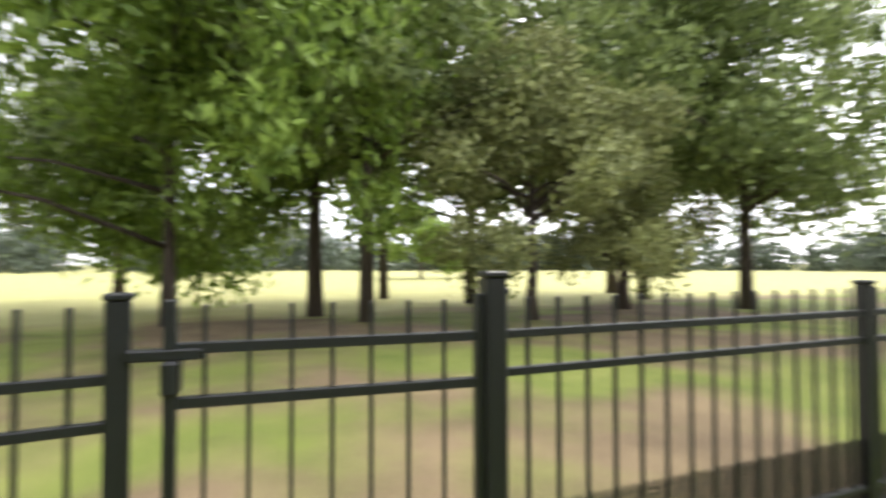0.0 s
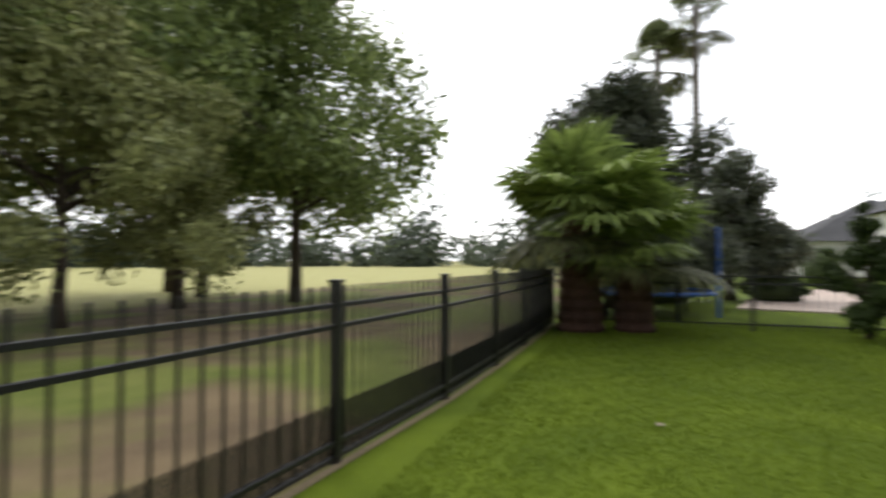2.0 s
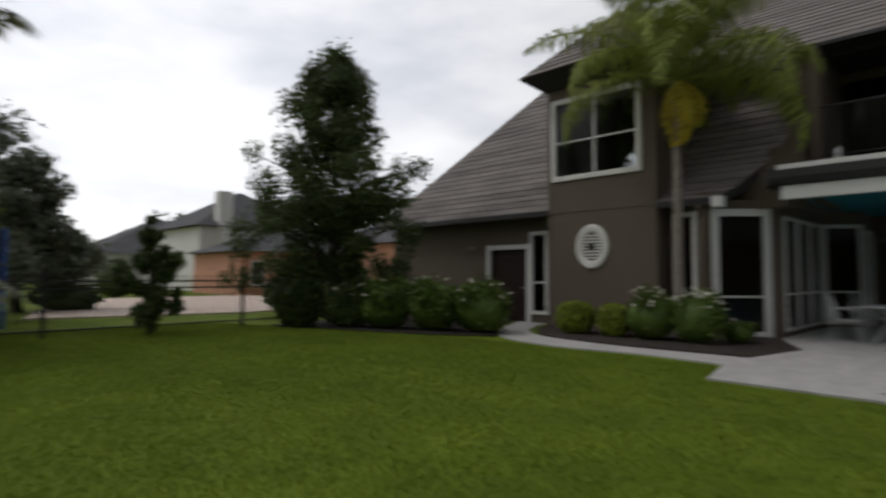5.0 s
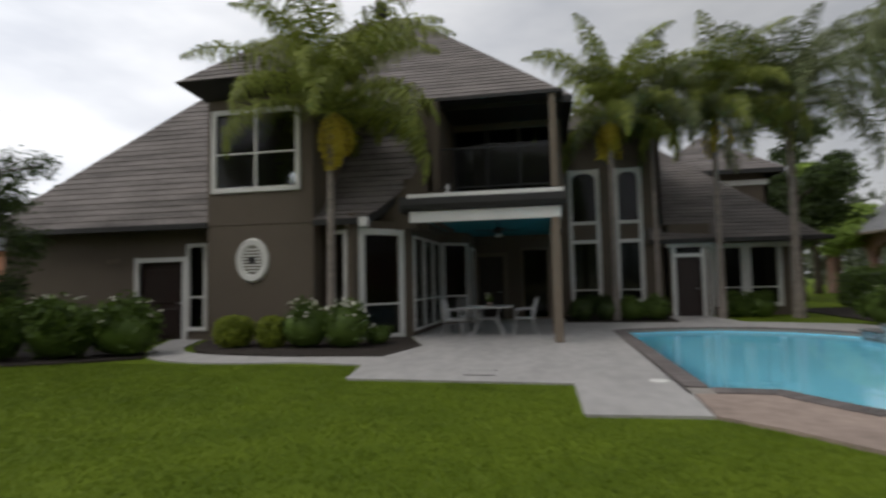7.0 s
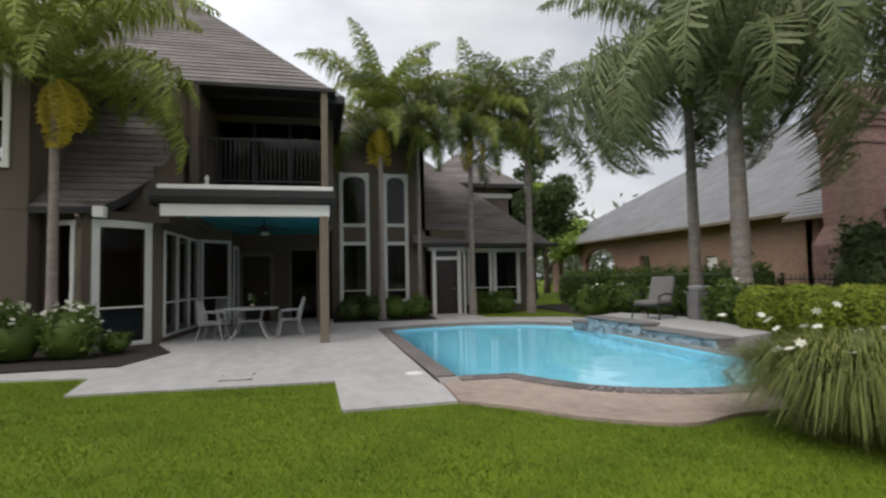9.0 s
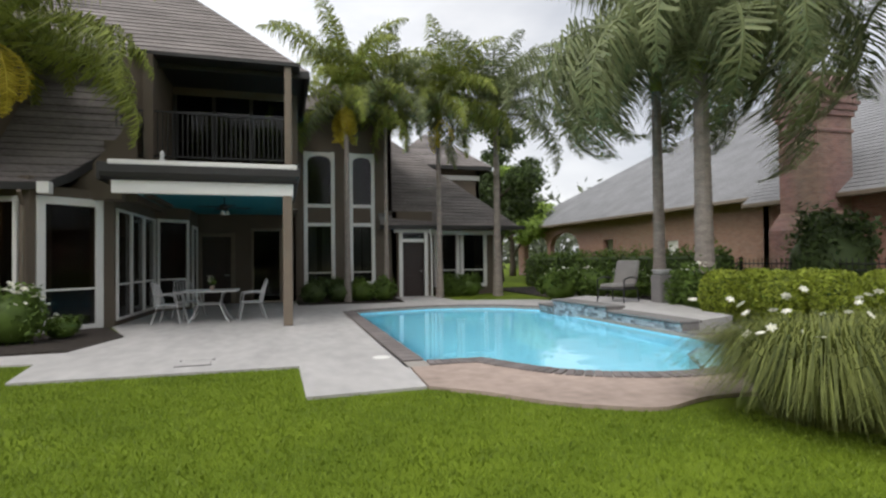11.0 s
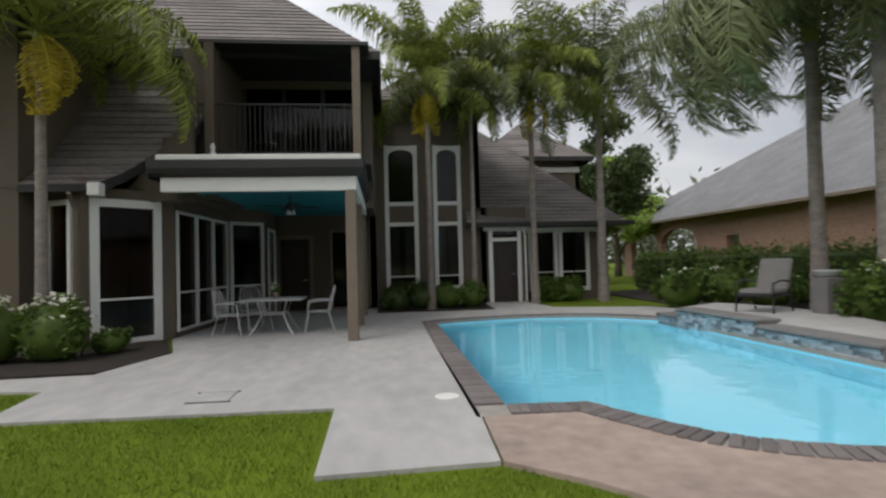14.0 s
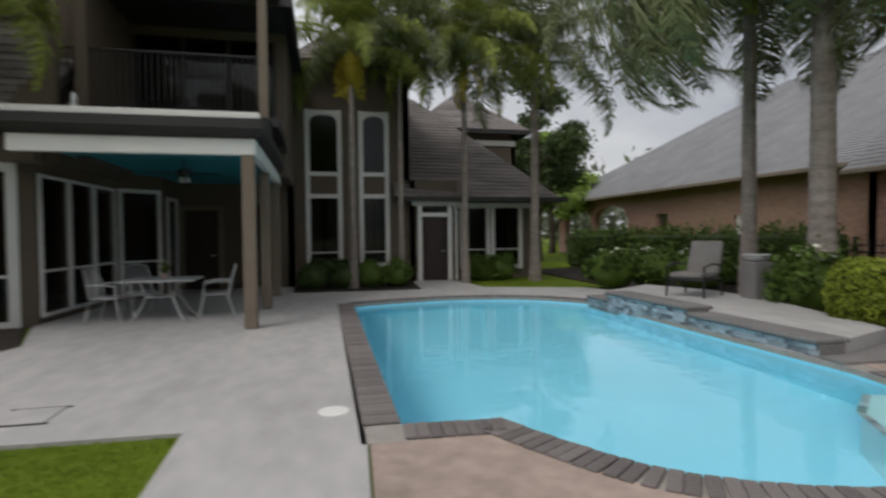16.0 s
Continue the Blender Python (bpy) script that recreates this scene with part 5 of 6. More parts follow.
loop = [(7.2, -3.95), (8.4, -3.5), (9.3, -0.9), (9.6, 1.2), (9.0, 2.9), (7.2, 1.75)]
t = outline_fill([loop], 0.24)
skirt(t, loop, -0.05, 0.24)
structure("raised_terrace", t, M["concrete"], "raised grey concrete terrace beside the pool", "terrace")
t = outline_fill([[(6.75, -4.3), (8.5, -4.45), (8.35, -3.55), (7.2, -3.97), (6.8, -3.97)]], 0.07)
skirt(t, [(6.75, -4.3), (8.5, -4.45), (8.35, -3.55), (7.2, -3.97), (6.8, -3.97)], -0.05, 0.07)
structure("terrace_step", t, M["stone"], "low grey stone step", "step")

skim = thing("skimmer_lid", "round white skimmer lid set in the patio", "lid", (1.22, -4.5, DECK_Z))
part("disc", Shape().lathe([(0.13, 0.0), (0.13, 0.008), (0.12, 0.012), (0.02, 0.013)], 28), M["trim"], skim)
hatch = thing("access_hatch", "square stained concrete access hatch in the patio", "hatch", (-1.28, -4.0, DECK_Z))
part("plate", Shape().block(-0.2, 0.2, -0.21, 0.21, 0.0, 0.012, 0.005), M["concrete"], hatch)
part("rim", Shape().box(-0.23, 0.23, -0.24, -0.21, 0, 0.008).box(-0.23, 0.23, 0.21, 0.24, 0, 0.008), M["fascia"], hatch)

# ---- furniture ----
def garden_chair(at, turn, label):
    c = thing("garden_chair", label, "chair", at, "chairs round the porch table")
    c.rotation_euler.z = turn
    part("seat", Shape().block(-0.24, 0.24, -0.23, 0.23, 0.41, 0.44, 0.012), M["white_metal"], c)
    for i in range(7):
        x = -0.2 + 0.4 * i / 6
        part("back_slat", Shape().tube([(x, 0.22, 0.44), (x, 0.27, 0.68), (x, 0.34, 0.93 - 0.05 * abs(i - 3) / 3)], [0.009] * 3, 6), M["white_metal"], c)
    part("back_frame", Shape().tube([(-0.25, 0.22, 0.42), (-0.25, 0.28, 0.7), (-0.2, 0.35, 0.92), (0, 0.36, 0.97), (0.2, 0.35, 0.92), (0.25, 0.28, 0.7), (0.25, 0.22, 0.42)], [0.015] * 7, 8), M["white_metal"], c)
    for x in (-0.26, 0.26):
        part("armrest", Shape().tube([(x, 0.27, 0.66), (x, 0.0, 0.67), (x, -0.2, 0.64), (x, -0.23, 0.42)], [0.016] * 4, 8), M["white_metal"], c)
        for y, e in ((-0.21, -0.3), (0.2, 0.33)):
            part("leg", Shape().tube([(x * 0.9, y, 0.42), (x, (y + e) / 2, 0.2), (x * 1.08, e, 0.0)], [0.017, 0.015, 0.016], 8), M["white_metal"], c)
    return c


table = thing("porch_table", "white metal garden table with curved legs", "table", (-1.75, 1.75, DECK_Z))
part("tabletop", Shape().block(-0.62, 0.62, -0.5, 0.5, 0.70, 0.74, 0.015), M["white_metal"], table)
for sx in (-1, 1):
    for sy in (-1, 1):
        part("leg", Shape().tube([(sx * 0.3, sy * 0.3, 0.70), (sx * 0.22, sy * 0.24, 0.42), (sx * 0.34, sy * 0.34, 0.15), (sx * 0.45, sy * 0.44, 0.0)], [0.022, 0.02, 0.02, 0.024], 8), M["white_metal"], table)
part("stretcher", Shape().tube([(-0.23, -0.24, 0.42), (0.23, -0.24, 0.42), (0.23, 0.24, 0.42), (-0.23, 0.24, 0.42), (-0.23, -0.24, 0.42)], [0.014] * 5, 6), M["white_metal"], table)
garden_chair((-2.6, 1.65, DECK_Z), radians(82), "white metal slat-backed garden chair at the porch table")
garden_chair((-0.85, 1.85, DECK_Z), radians(-80), "white metal slat-backed garden chair at the porch table")
garden_chair((-2.35, 2.6, DECK_Z), radians(35), "white metal slat-backed garden chair at the porch table")
pot = thing("table_flowers", "small pot of white flowers on the table", "flower pot", (-1.72, 1.75, DECK_Z + 0.74))
part("pot", Shape().lathe([(0.04, 0.0), (0.05, 0.02), (0.06, 0.1), (0.055, 0.1)], 16), M["apron"], pot)
random.seed(9)
part("foliage", leaves(Shape(), [(0, 0, 0.2, 0.08, 0.08, 0.1)], 120, 0.04, 9), M["leaf_hedge"], pot)
for i in range(7):
    f = part("flower", FLOWER, None, pot)
    f.location = (rnd(-.08, .08), rnd(-.08, .08), rnd(0.2, 0.34))
    f.rotation_euler = (rnd(-1, 1), rnd(-1, 1), 0)
    f.scale = (1.2, 1.2, 1.2)
fan = thing("ceiling_fan", "dark ceiling fan with four blades under the porch ceiling", "ceiling fan", (-1.5, 2.4, 3.06))
part("rod", Shape().tube([(0, 0, 0), (0, 0, -0.18)], [0.015, 0.015], 8), M["fascia"], fan)
part("motor", Shape().lathe([(0.03, -0.34), (0.09, -0.32), (0.11, -0.25), (0.1, -0.2), (0.03, -0.17)], 18), M["fascia"], fan)
for i in range(4):
    m4 = Matrix.Rotation(i * math.pi / 2 + 0.4, 4, "Z")
    part("blade", Shape().block(0.1, 0.64, -0.065, 0.065, -0.262, -0.25, 0.004, m4), M["door_wood"], fan)
for i in range(3):
    a = i * 2.1
    part("lamp_shade", Shape().lathe([(0.015, -0.34), (0.03, -0.36), (0.055, -0.43), (0.05, -0.44)], 12, (0.07 * math.cos(a), 0.07 * math.sin(a))), M["trim"], fan, "white glass shade")

lounger = thing("lounge_chair", "metal-framed patio lounge chair with grey cushions", "lounge chair", (8.55, 0.5, 0.24))
lounger.rotation_euler.z = radians(-62)
part("seat_cushion", Shape().block(-0.33, 0.33, -0.42, 0.33, 0.36, 0.48, 0.04), M["cushion"], lounger)
part("back_cushion", Shape().block(-0.33, 0.33, 0.0, 0.12, 0.0, 0.72, 0.04, Matrix.Translation((0, 0.3, 0.44)) @ Matrix.Rotation(radians(-20), 4, "X")), M["cushion"], lounger)
part("frame", Shape().block(-0.36, 0.36, -0.44, 0.36, 0.32, 0.36, 0.01), M["black_metal"], lounger)
for x in (-0.38, 0.38):
    part("armrest", Shape().tube([(x, -0.42, 0.3), (x, -0.42, 0.6), (x, -0.1, 0.66), (x, 0.35, 0.62)], [0.022] * 4, 8), M["black_metal"], lounger)
    for y in (-0.4, 0.36):
        part("leg", Shape().tube([(x * 0.95, y, 0.34), (x, y * 1.1, 0.0)], [0.02, 0.02], 8), M["black_metal"], lounger)
side = thing("stone_pedestal", "grey stone pedestal with a white bowl beside the lounge chair", "pedestal", (9.35, -0.25, 0.0))
part("column", Shape().block(-0.2, 0.2, -0.2, 0.2, 0.0, 0.95, 0.02), M["stone"], side)
part("bowl", Shape().lathe([(0.1, 0.95), (0.2, 0.98), (0.26, 1.08), (0.24, 1.09)], 20), M["white_metal"], side)

spk = thing("balcony_ornament", "small white ornament on the balcony edge", "ornament", (-2.45, 0.0, 3.5))
part("body", Shape().lathe([(0.05, 0.0), (0.06, 0.03), (0.03, 0.08), (0.05, 0.14), (0.03, 0.19), (0.01, 0.22)], 14), M["white_metal"], spk, smooth=True)
lamp = thing("wall_lantern", "amber-lit lantern glowing behind the nook window", "lantern", (-5.3, 1.0, 2.28))
part("glass", Shape().lathe([(0.03, -0.06), (0.09, -0.02), (0.1, 0.03), (0.03, 0.06)], 14), M["lamp_amber"], lamp)
part("bracket", Shape().tube([(0, 0, 0.05), (0, 0.0, 0.25)], [0.01, 0.01], 6), M["fascia"], lamp)
pipe = thing("downpipe", "white downpipe beside the entry door", "downpipe", (5.44, 8.1, 0))
part("pipe", Shape().tube([(0, 0, 0.05), (0, 0, 2.3), (-0.08, -0.08, 2.5), (-0.1, -0.1, 2.62)], [0.04] * 4, 8), M["trim"], pipe)
pipe2 = thing("downpipe", "brown downpipe beside the bay window", "downpipe", (-5.0, 0.36, 0))
part("pipe", Shape().tube([(0, 0, 0.05), (0, 0, 2.6), (0.05, -0.3, 2.85)], [0.04] * 3, 8), M["wood"], pipe2)
sec = thing("security_light", "twin security floodlight on the wing wall", "floodlight", (-12.0, 0.8, 2.2))
part("plate", Shape().block(-0.06, 0.06, -0.03, 0, -0.06, 0.06, 0.01), M["wood"], sec)
for x in (-0.09, 0.09):
    part("lamp_head", Shape().tube([(x, -0.03, 0), (x * 1.2, -0.16, -0.04)], [0.03, 0.065], 12), M["wood"], sec)
vent = thing("roof_vent", "small metal vent pipe on the main roof", "roof vent", (-7.3, 8.5, 11.5 + 0.9))
part("pipe", Shape().tube([(0, 0, -0.3), (0, 0, 0.45)], [0.09, 0.09], 10), M["white_metal"], vent)
part("hood", Shape().block(0.5, 0.95, -0.2, 0.2, -0.1, 0.5, 0.05), M["fascia"], vent)

# trampoline at the lawn's end
tr = thing("trampoline", "round trampoline with blue edge pad and dark net", "trampoline", (-17.8, -11.9, 0.0))
k = 30
ring = [(1.75 * math.cos(2 * math.pi * i / k), 1.75 * math.sin(2 * math.pi * i / k), 0.66) for i in range(k + 1)]
part("edge_pad", Shape().tube(ring, [0.06] * (k + 1), 8, False), M["blue"], tr, "blue padded rim")
part("mat", Shape().lathe([(1.7, 0.63), (1.7, 0.645)], k), M["net"], tr)
for i in range(6):
    a = i * math.pi / 3 + 1.45
    part("pole", Shape().tube([(1.8 * math.cos(a), 1.8 * math.sin(a), 0.0), (1.8 * math.cos(a), 1.8 * math.sin(a), 2.46)], [0.05, 0.05], 8), M["blue"] if i == 0 else M["net"], tr, "padded net pole")
s = Shape()
for i in range(90):
    a = 2 * math.pi * i / 90
    s.box(-0.004, 0.004, -0.004, 0.004, 0.66, 2.4, Matrix.Translation((1.74 * math.cos(a), 1.74 * math.sin(a), 0)))
part("net", s, M["net"], tr, "dark safety net")

# ---- shrubs and borders ----
for i, (x, y) in enumerate(((8.95, -2.75), (9.15, -3.85), (9.75, -4.55), (10.55, -4.95), (11.4, -5.3), (9.95, -2.6), (10.3, -3.6))):
    bush("clipped_shrub", "round clipped green shrub in the row by the pool", (x, y, 0.04), 0.48, 0.48, 1.08, "leaf_box", 60 + i, 9000, 0.036, clipped=True, group="clipped shrubs")
bush("clipped_shrub", "small round clipped shrub under the tower", (-7.3, -1.0, 0.05), 0.42, 0.42, 0.7, "leaf_box", 70, 3600, 0.045, clipped=True, group="tower shrubs")
bush("clipped_shrub", "small round clipped shrub under the tower", (-6.35, -1.0, 0.05), 0.34, 0.34, 0.68, "leaf_box", 71, 3000, 0.045, clipped=True, group="tower shrubs")
bush("flowering_shrub", "loose shrub with white flowers beside the tower", (-5.55, -1.0, 0.05), 0.62, 0.55, 0.95, "leaf_hedge", 72, 2600, 0.05, 30)
bush("flowering_shrub", "loose shrub with white flowers at the palm's foot", (-4.65, -0.95, 0.05), 0.58, 0.5, 0.95, "leaf_hedge", 73, 2400, 0.05, 30)
bush("flowering_shrub", "loose shrub with white flowers near the bay window", (-4.1, -0.35, 0.05), 0.35, 0.35, 0.4, "leaf_hedge", 74, 900, 0.05, 5)
for i, (x, y, h) in enumerate(((-9.0, -2.3, 1.1), (-10.1, -2.8, 1.2), (-11.3, -3.3, 1.1), (-12.3, -3.7, 1.0))):
    bush("flowering_shrub", "loose green shrub with pale flowers before the side wing", (x, y, 0.04), 0.85, 0.75, h, "leaf_hedge" if i < 3 else "leaf_dark", 75 + i, 3600, 0.085, 12, group="wing shrubs")
bush("evergreen_shrub", "tall dark clipped shrub at the end of the bed", (-13.3, -4.55, 0.0), 0.6, 0.6, 1.75, "leaf_dark", 79, 4200, 0.07, clipped=True)
for i, x in enumerate((0.9, 1.7, 2.5, 3.25)):
    bush("low_shrub", "low dark shrub under the tall windows", (x, 6.5, 0.045), 0.55, 0.5, 0.75, "leaf_hedge" if i > 1 else "leaf_dark", 80 + i, 1900, 0.06, group="window shrubs")
for i, x in enumerate((6.2, 7.0)):
    bush("low_shrub", "low green shrub under the sitting room windows", (x, 8.1, 0), 0.6, 0.45, 0.8, "leaf_hedge", 84 + i, 2000, 0.06, group="window shrubs")
for i, (x, y) in enumerate(((8.9, 4.3), (9.9, 4.0), (10.8, 3.3))):
    bush("flowering_shrub", "green shrub with small pale flowers behind the pool", (x, y, 0.04), 0.8, 0.7, 1.0, "leaf_hedge", 86 + i, 3000, 0.07, 10, group="pool shrubs")
bush("flowering_shrub", "tall loose shrub with white flowers by the pedestal", (9.6, -1.2, 0.04), 0.6, 0.55, 1.1, "leaf_hedge", 89, 2000, 0.08, 18)
s = Shape()
bl = [(12.6 + rnd(-.2, .2), 1.2 + 0.55 * i, 0.85, 0.6, 0.55, 0.85) for i in range(24)]
hedge = thing("hedge", "long clipped green hedge before the brick house", "hedge")
part("foliage", leaves(Shape(), bl, 14000, 0.08, 91, 0.2, 0.8), M["leaf_hedge"], hedge)
# dark inner block: the hedge's inner shade as colour
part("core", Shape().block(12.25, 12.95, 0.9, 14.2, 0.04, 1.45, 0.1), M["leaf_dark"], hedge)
bush("green_shrub", "rounded dark green shrub beside the side fence", (13.9, -1.2, 0), 1.0, 1.3, 2.4, "leaf_dark", 92, 5000, 0.1)


def grass_clump(label, at, radius, length, count, seed, flowers):
    """Long arching blades from one root, with white flowers on stalks."""
    random.seed(seed)
    c = thing("grass_clump", label, "ornamental grass", at)
    s = Shape()
    for i in range(count):
        a, r0 = rnd(0, 2 * math.pi), radius * 0.45 * math.sqrt(rnd(0, 1))
        b = Vector((r0 * math.cos(a), r0 * math.sin(a), 0))
        out = Vector((math.cos(a + rnd(-.5, .5)), math.sin(a + rnd(-.5, .5)), 0))
        ll, sp = length * rnd(0.5, 1.0), rnd(0.3, 1.0)
        p1 = b + out * ll * 0.25 * sp + Vector((0, 0, ll * 0.5))
        p2 = b + out * ll * 0.6 * sp + Vector((0, 0, ll * (0.86 - 0.25 * sp)))
        p3 = b + out * ll * 1.0 * sp + Vector((0, 0, ll * (0.95 - 0.75 * sp)))
        w = Vector((-out.y, out.x, 0)) * 0.006
        s.add([b - w, b + w, p1 + w, p1 - w, p2 + w * 0.8, p2 - w * 0.8, p3], [(0, 1, 2, 3), (3, 2, 4, 5), (5, 4, 6)])
    part("tuft", s, M["blade"], c)
    for i in range(flowers):
        a, r0, z = rnd(0, 2 * math.pi), radius * rnd(0.3, 1.0), length * rnd(0.35, 0.95)
        f = part("flower", FLOWER, None, c)
        f.location = (r0 * math.cos(a), r0 * math.sin(a), z)
        f.rotation_euler = (rnd(-.8, .8), rnd(-.8, .8), rnd(0, 6))
        f.scale = (0.85, 0.85, 0.85)
    return c


grass_clump("large clump of arching grass blades with white flowers", (4.45, -8.55, 0), 1.1, 1.15, 6500, 95, 34)
grass_clump("clump of arching grass blades with white flowers", (6.0, -8.3, 0), 0.9, 1.15, 3800, 96, 12)
grass_clump("clump of arching grass blades at the lawn's edge", (4.55, -9.8, 0), 0.7, 0.85, 3300, 97, 16)

# ---- neighbouring houses ----
n1 = wall("wall_brick_house", (20, 32), (20, 1.5), 0, 3.9, 0.4, [(1.2, 5.4, 0.5, 3.35), (5.9, 10.2, 0.5, 3.35), (13.2, 14.3, 1.6, 2.6), (19.3, 20.2, 0.1, 2.3)], M["pink_brick"], "pink brick wall of the neighbouring house")
for a, b in ((1.2, 5.4), (5.9, 10.2)):
    s = Shape()
    kk = 12
    m = frame_matrix((20, 32), (20, 5))
    for i in range(kk):
        u0, u1 = -1 + 2 * i / kk, -1 + 2 * (i + 1) / kk
        q = []
        for y in (-0.01, 0.38):
            for u, top in ((u0, 0), (u1, 0), (u1, 1), (u0, 1)):
                q.append(m @ Vector(((a + b) / 2 + (b - a) / 2 * u, y, 3.36 if top else 2.4 + 0.93 * math.sqrt(max(0, 1 - u * u)))))
        s.add(q, [(0, 1, 2, 3), (7, 6, 5, 4), (0, 4, 5, 1)])
    part("arch", s, M["pink_brick"], n1, "brick arch")
part("garage_door", Shape().block(19.3, 20.2, 0.1, 0.16, 0.1, 2.3, 0.02, frame_matrix((20, 32), (20, 5))), M["trim"], n1, "white panelled door")
# added white backdrop: gives the brightness seen through the arches
structure("wall_arch_backdrop", Shape().box(26.0, 26.3, 17, 32, 0, 3.9), M["white_wall"], "added white wall in place of bright sky behind the arches", "wall")
wall("wall_brick_house_near", (18.4, 5), (18.4, -14), 0, 3.6, 0.3, [], M["pink_brick"], "pink brick wall of the neighbouring house")
wall("wall_brick_house_jog", (20, 5.0), (18.4, 5.0), 0, 3.6, 0.3, [], M["pink_brick"], "pink brick wall of the neighbouring house")
structure("roof_brick_house", hip_roof(Shape(), 19.3, 43.0, -16, 32.8, 3.95, 0.63, "y"), M["grey_shingle"], "broad pale grey shingle roof of the brick house", "roof")
s = Shape()
roof_plane(s, (17.8, 5.4, 3.5), (17.8, -14, 3.5), (24, 5.4, 8.6), (24, -14, 8.6))
structure("roof_brick_house_near", s, M["grey_shingle"], "grey shingle roof slope of the brick house", "roof")
structure("brick_house_gutter", Shape().block(19.2, 19.34, 5.4, 32.8, 3.78, 3.95, 0.02).block(17.7, 17.84, -14, 5.4, 3.34, 3.5, 0.02), M["wood"], "brown gutter of the brick house", "gutter")
pp = thing("downpipe", "pale downpipe on the brick house", "downpipe", (19.85, 5.6, 0))
part("pipe", Shape().tube([(0, 0, 0), (0, 0, 3.4), (-0.4, 0, 3.8)], [0.06] * 3, 8), M["salmon"], pp)
ch = thing("brick_chimney", "tall dark red brick chimney with an arched brick cap", "chimney", (-0.2, 0.3, 0))
part("shaft", Shape().box(17.15, 18.7, 1.17, 2.63, 0, 6.3), M["old_brick"], ch)
part("base", Shape().add([(16.9, 0.7, 0), (18.6, 0.7, 0), (18.6, 2.9, 0), (16.9, 2.9, 0), (16.9, 0.7, 2.3), (18.6, 0.7, 2.3), (18.6, 2.9, 2.3), (16.9, 2.9, 2.3), (17.145, 1.165, 2.9), (18.6, 1.165, 2.9), (18.6, 2.635, 2.9), (17.145, 2.635, 2.9)],
     [(0, 1, 5, 4), (3, 0, 4, 7), (2, 3, 7, 6), (4, 5, 9, 8), (7, 4, 8, 11), (6, 7, 11, 10)]), M["old_brick"], ch)
for z0, z1, e in ((5.55, 5.68, 0.05), (6.1, 6.3, 0.08), (6.3, 6.5, 0.14), (6.5, 6.62, 0.2), (6.62, 6.9, 0.14)):
    part("corbel", Shape().block(17.15 - e, 18.7 + e, 1.17 - e, 2.63 + e, z0, z1, 0.015), M["old_brick"], ch)
s = Shape()
kk = 14
for i in range(kk):
    a0, a1 = math.pi * i / kk, math.pi * (i + 1) / kk
    q = []
    for x in (17.05, 18.8):
        for r, a in ((0.78, a0), (0.78, a1), (0.6, a1), (0.6, a0)):
            q.append((x, 1.9 + r * math.cos(a), 6.9 + r * math.sin(a) * 1.15))
    s.add(q, [(0, 1, 2, 3), (7, 6, 5, 4), (1, 0, 4, 5), (3, 2, 6, 7)])
part("arched_cap", s, M["old_brick"], ch)


def far_house(name, label, x0, x1, y0, y1, eave, slope, wall_mat, roof_mat, windows=4):
    h = thing(name, label, "house")
    part("wall_body", Shape().box(x0, x1, y0, y1, -0.1, eave), wall_mat, h)
    part("roof", hip_roof(Shape(), x0 - 0.5, x1 + 0.5, y0 - 0.5, y1 + 0.5, eave, slope, "x" if x1 - x0 > y1 - y0 else "y"), roof_mat, h)
    for i in range(windows):
        y = y0 + (y1 - y0) * (i + 0.5) / windows
        w = part("window", Shape().block(x1, x1 + 0.06, y - 0.5, y + 0.5, 0.6, 2.3, 0.02), M["trim"], h, "white-framed window")
        part("pane", Shape().box(x1 + 0.062, x1 + 0.07, y - 0.4, y + 0.4, 0.7, 2.2), M["fascia"], w)
    return h


fh = far_house("white_house", "white two-storey house with a grey roof", -59, -46, 5.6, 18, 5.4, 0.6, M["white_wall"], M["dark_shingle"], 5)
part("chimney", Shape().block(-46.6, -45.6, 7.0, 8.2, 0, 8.4, 0.05), M["white_wall"], fh)
far_house("brick_pool_house", "salmon brick pool house with white doors", -42.6, -34.6, 3.9, 14.6, 2.9, 0.42, M["salmon"], M["dark_shingle"], 5)
far_house("grey_roofed_house", "low house under a broad dark grey roof", -78, -62, 2, 18, 3.4, 0.55, M["white_wall"], M["dark_shingle"], 5)
far_house("grey_roofed_house", "low house under a broad dark grey roof", -78, -66, -14, -3, 3.2, 0.5, M["white_wall"], M["dark_shingle"], 4)
far_house("brick_neighbour_house", "brick house half hidden by the evergreen", -29, -19, 8, 20, 3.2, 0.7, M["salmon"], M["dark_shingle"], 3)
loop = [(-34.4, -6), (-20.5, -9.3), (-19.0, -3.0), (-20.5, 1.5), (-24, 3.5), (-34.4, 4)]
structure("neighbour_patio", skirt(outline_fill([loop], 0.05), loop, -0.05, 0.05), M["salmon_slab"], "pale neighbouring pool patio", "patio")
for i, (x, y, h) in enumerate(((-24.5, -7.4, 1.0), (-17.2, -2.4, 1.2), (-22.5, -11.2, 1.1), (-36, -3, 2.2), (-18.6, 0.6, 2.0))):
    bush("green_shrub", "dark green shrub beyond the end fence", (x, y, 0), 1.0, 1.2, h, "leaf_dark", 100 + i, 1800, 0.13, group="neighbour shrubs")

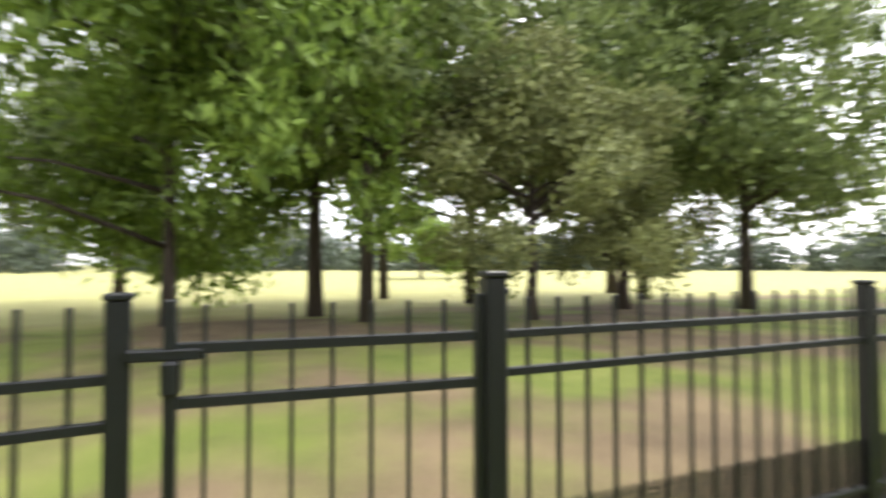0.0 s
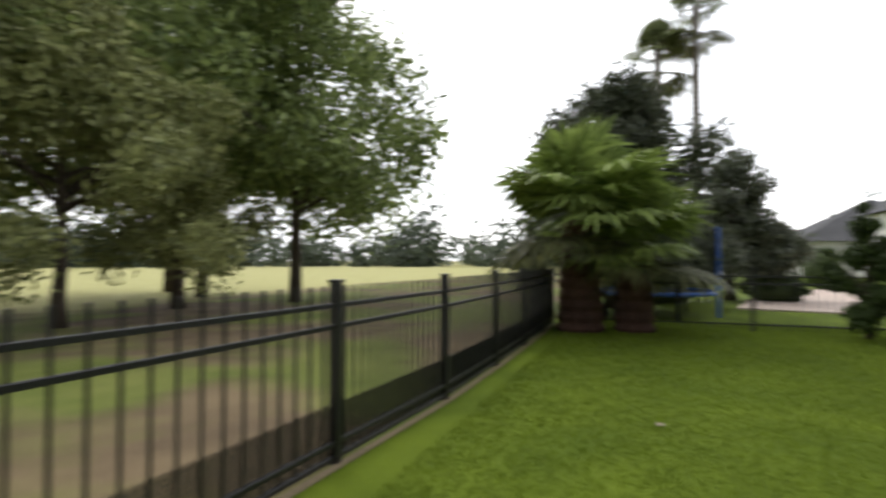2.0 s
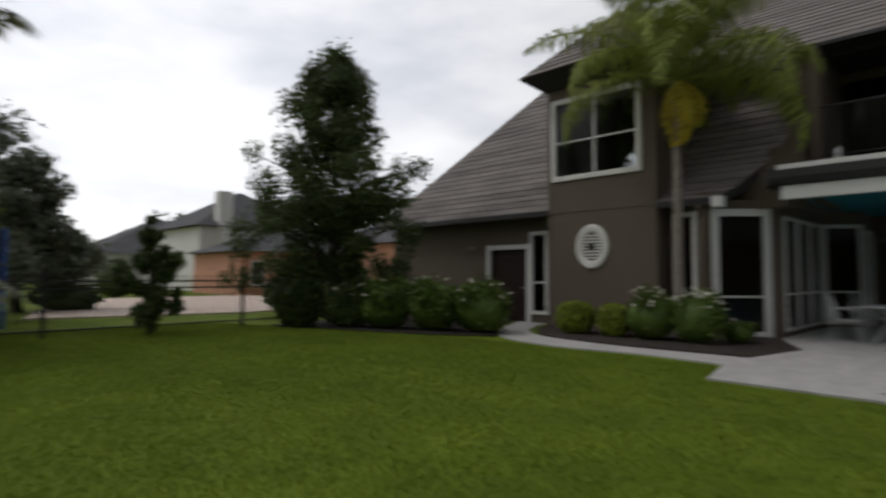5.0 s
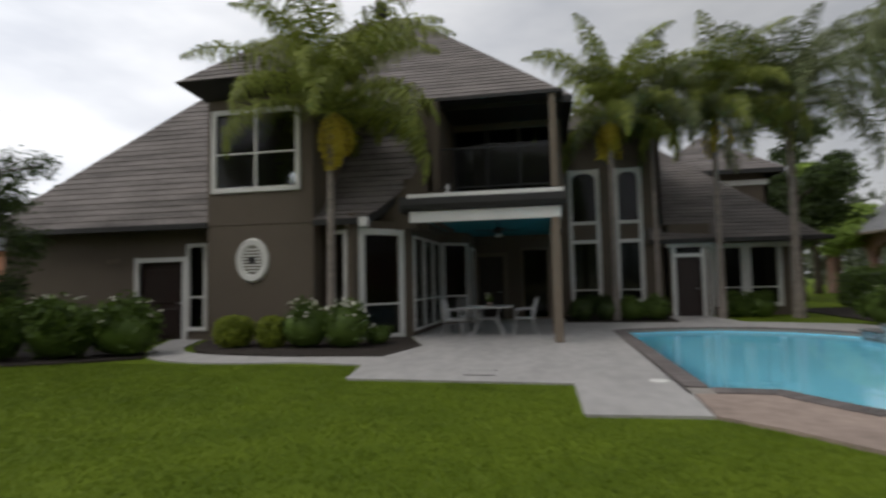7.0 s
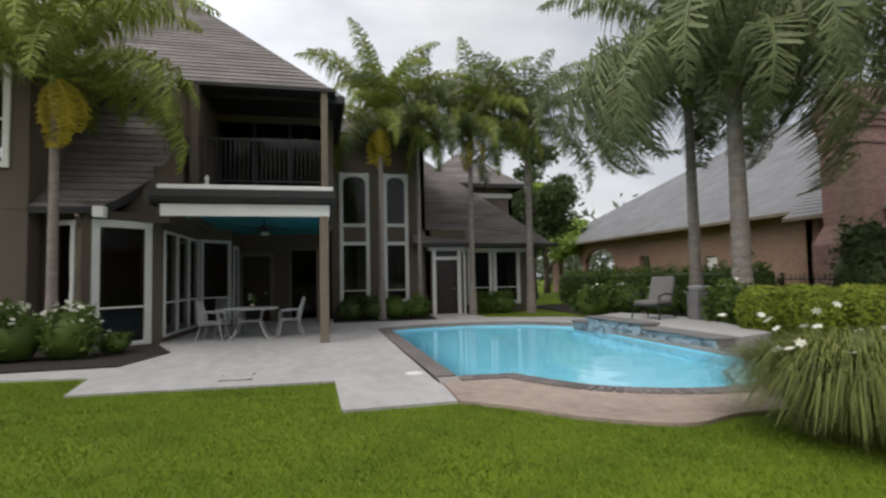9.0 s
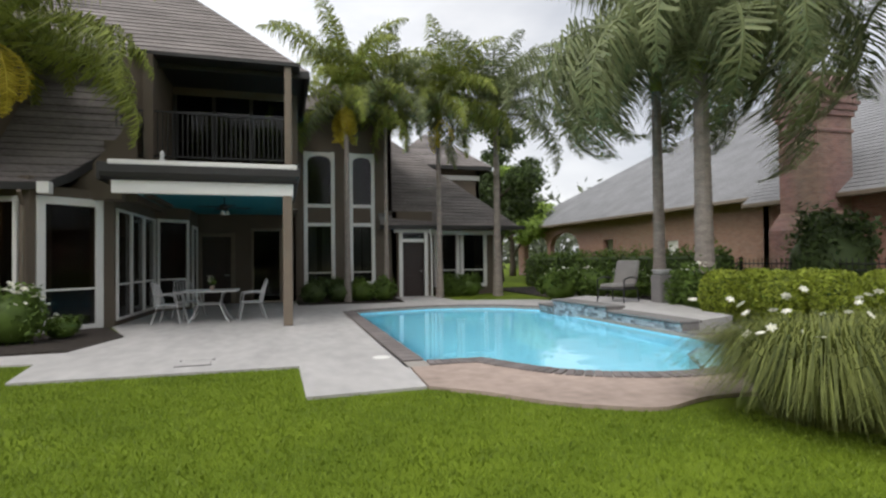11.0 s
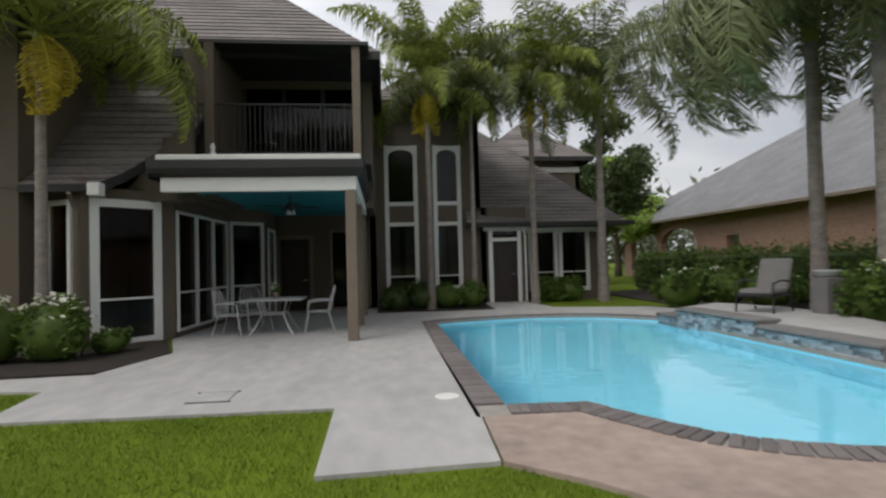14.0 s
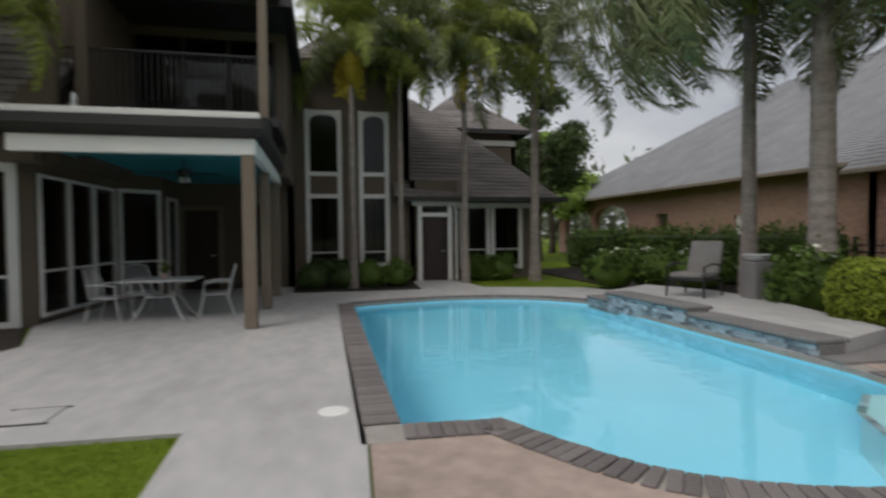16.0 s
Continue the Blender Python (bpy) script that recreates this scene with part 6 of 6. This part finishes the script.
# ---- distance ----
g = random.Random(77)
bl = []
for i in range(230):
    a = radians(g.uniform(70, 232))
    d = g.uniform(120, 170)
    h = g.uniform(5, 12) * (0.8 + 0.5 * math.sin(a * 9) ** 2)
    bl.append((-4 - d * math.sin(a), -12 + d * math.cos(a), h * 0.42, g.uniform(4, 8), g.uniform(4, 8), h * 0.62))
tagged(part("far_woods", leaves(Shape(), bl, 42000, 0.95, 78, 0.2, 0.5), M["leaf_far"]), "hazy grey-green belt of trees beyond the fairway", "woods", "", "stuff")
bl = []
for i in range(60):
    a = radians(g.uniform(-62, 66))
    d = g.uniform(48, 75)
    h = g.uniform(6, 11)
    bl.append((d * math.sin(a), d * math.cos(a), h * 0.45, g.uniform(3, 5), g.uniform(3, 5), h * 0.6))
tagged(part("street_trees", leaves(Shape(), bl, 16000, 0.55, 79, 0.2, 0.5), M["leaf_grey"]), "grey-green trees standing behind the houses", "trees", "", "stuff")
tree("oak_tree", "leafy green tree between the two houses", (18.5, 30.0, 0), 9, 2.0, 3.6, 0.25, "leaf_bright", 111, 5000, 0.3, 22)
tree("oak_tree", "leafy green tree behind the brick house", (13.0, 23.5, 0), 8, 1.5, 2.8, 0.22, "leaf_hedge", 112, 4500, 0.26, 22)
tree("oak_tree", "tall dark tree behind the entry wing", (13.2, 20.0, 0), 11, 2.5, 3.4, 0.25, "leaf_dark", 113, 6000, 0.26, 26)

# ---- lawn: short blades where the grass is seen close ----
g = np.random.default_rng(3)
def lawn_blades(name, x0, x1, y0, y1, count, size, keep):
    x, y = g.uniform(x0, x1, count), g.uniform(y0, y1, count)
    ok = keep(x, y)
    x, y = x[ok], y[ok]
    n = len(x)
    a, ll, w = g.uniform(0, 6.283, n), size * g.uniform(0.6, 1.3, n), 0.004 + 0.003 * g.random(n)
    lx, ly = g.normal(0, 0.5, n) * ll, g.normal(0, 0.5, n) * ll
    v = np.stack([np.stack([x - w * np.cos(a), y - w * np.sin(a), 0 * x - 0.002], 1), np.stack([x + w * np.cos(a), y + w * np.sin(a), 0 * x - 0.002], 1), np.stack([x + lx, y + ly, ll], 1)], 1).reshape(-1, 3)
    me = bpy.data.meshes.new(name)
    me.from_pydata(v.tolist(), [], np.arange(3 * n).reshape(-1, 3).tolist())
    me.materials.append(M["lawn_blade"])
    return tagged(new(name, me), "short mown green lawn blades", "grass", "", "stuff")


def on_lawn(x, y):
    patio = ((x > -3.3) & (x < 0.1) & (y > -4.6 - 0.03 * x)) | ((x > 0.05) & (x < 1.42) & (y > -6.46))
    apron = (x > 1.3) & (y > -6.3 - 1.06 * (x - 1.36) + 0.13 * (x - 1.36) ** 2)
    path = (x < -3.2) & (y > -3.3)
    return ~(patio | apron | path) & ~((x > 4.5) & (y > -8.6)) & ~((x < -8.2) & (y > -2.7 + 0.4 * (x + 8.3)))


lawn_blades("lawn_grass", -16.3, 6.0, -13.6, -3.0, 420000, 0.032, on_lawn)
leaf = thing("fallen_leaf", "single dry orange-brown leaf on the lawn", "leaf", (-6.56, -11.83, 0.03))
part("blade", Shape().add([(-0.07, 0, 0), (0, -0.035, 0.012), (0.07, 0, 0.004), (0, 0.035, 0.016)], [(0, 1, 2, 3)]), M["apron"], leaf)
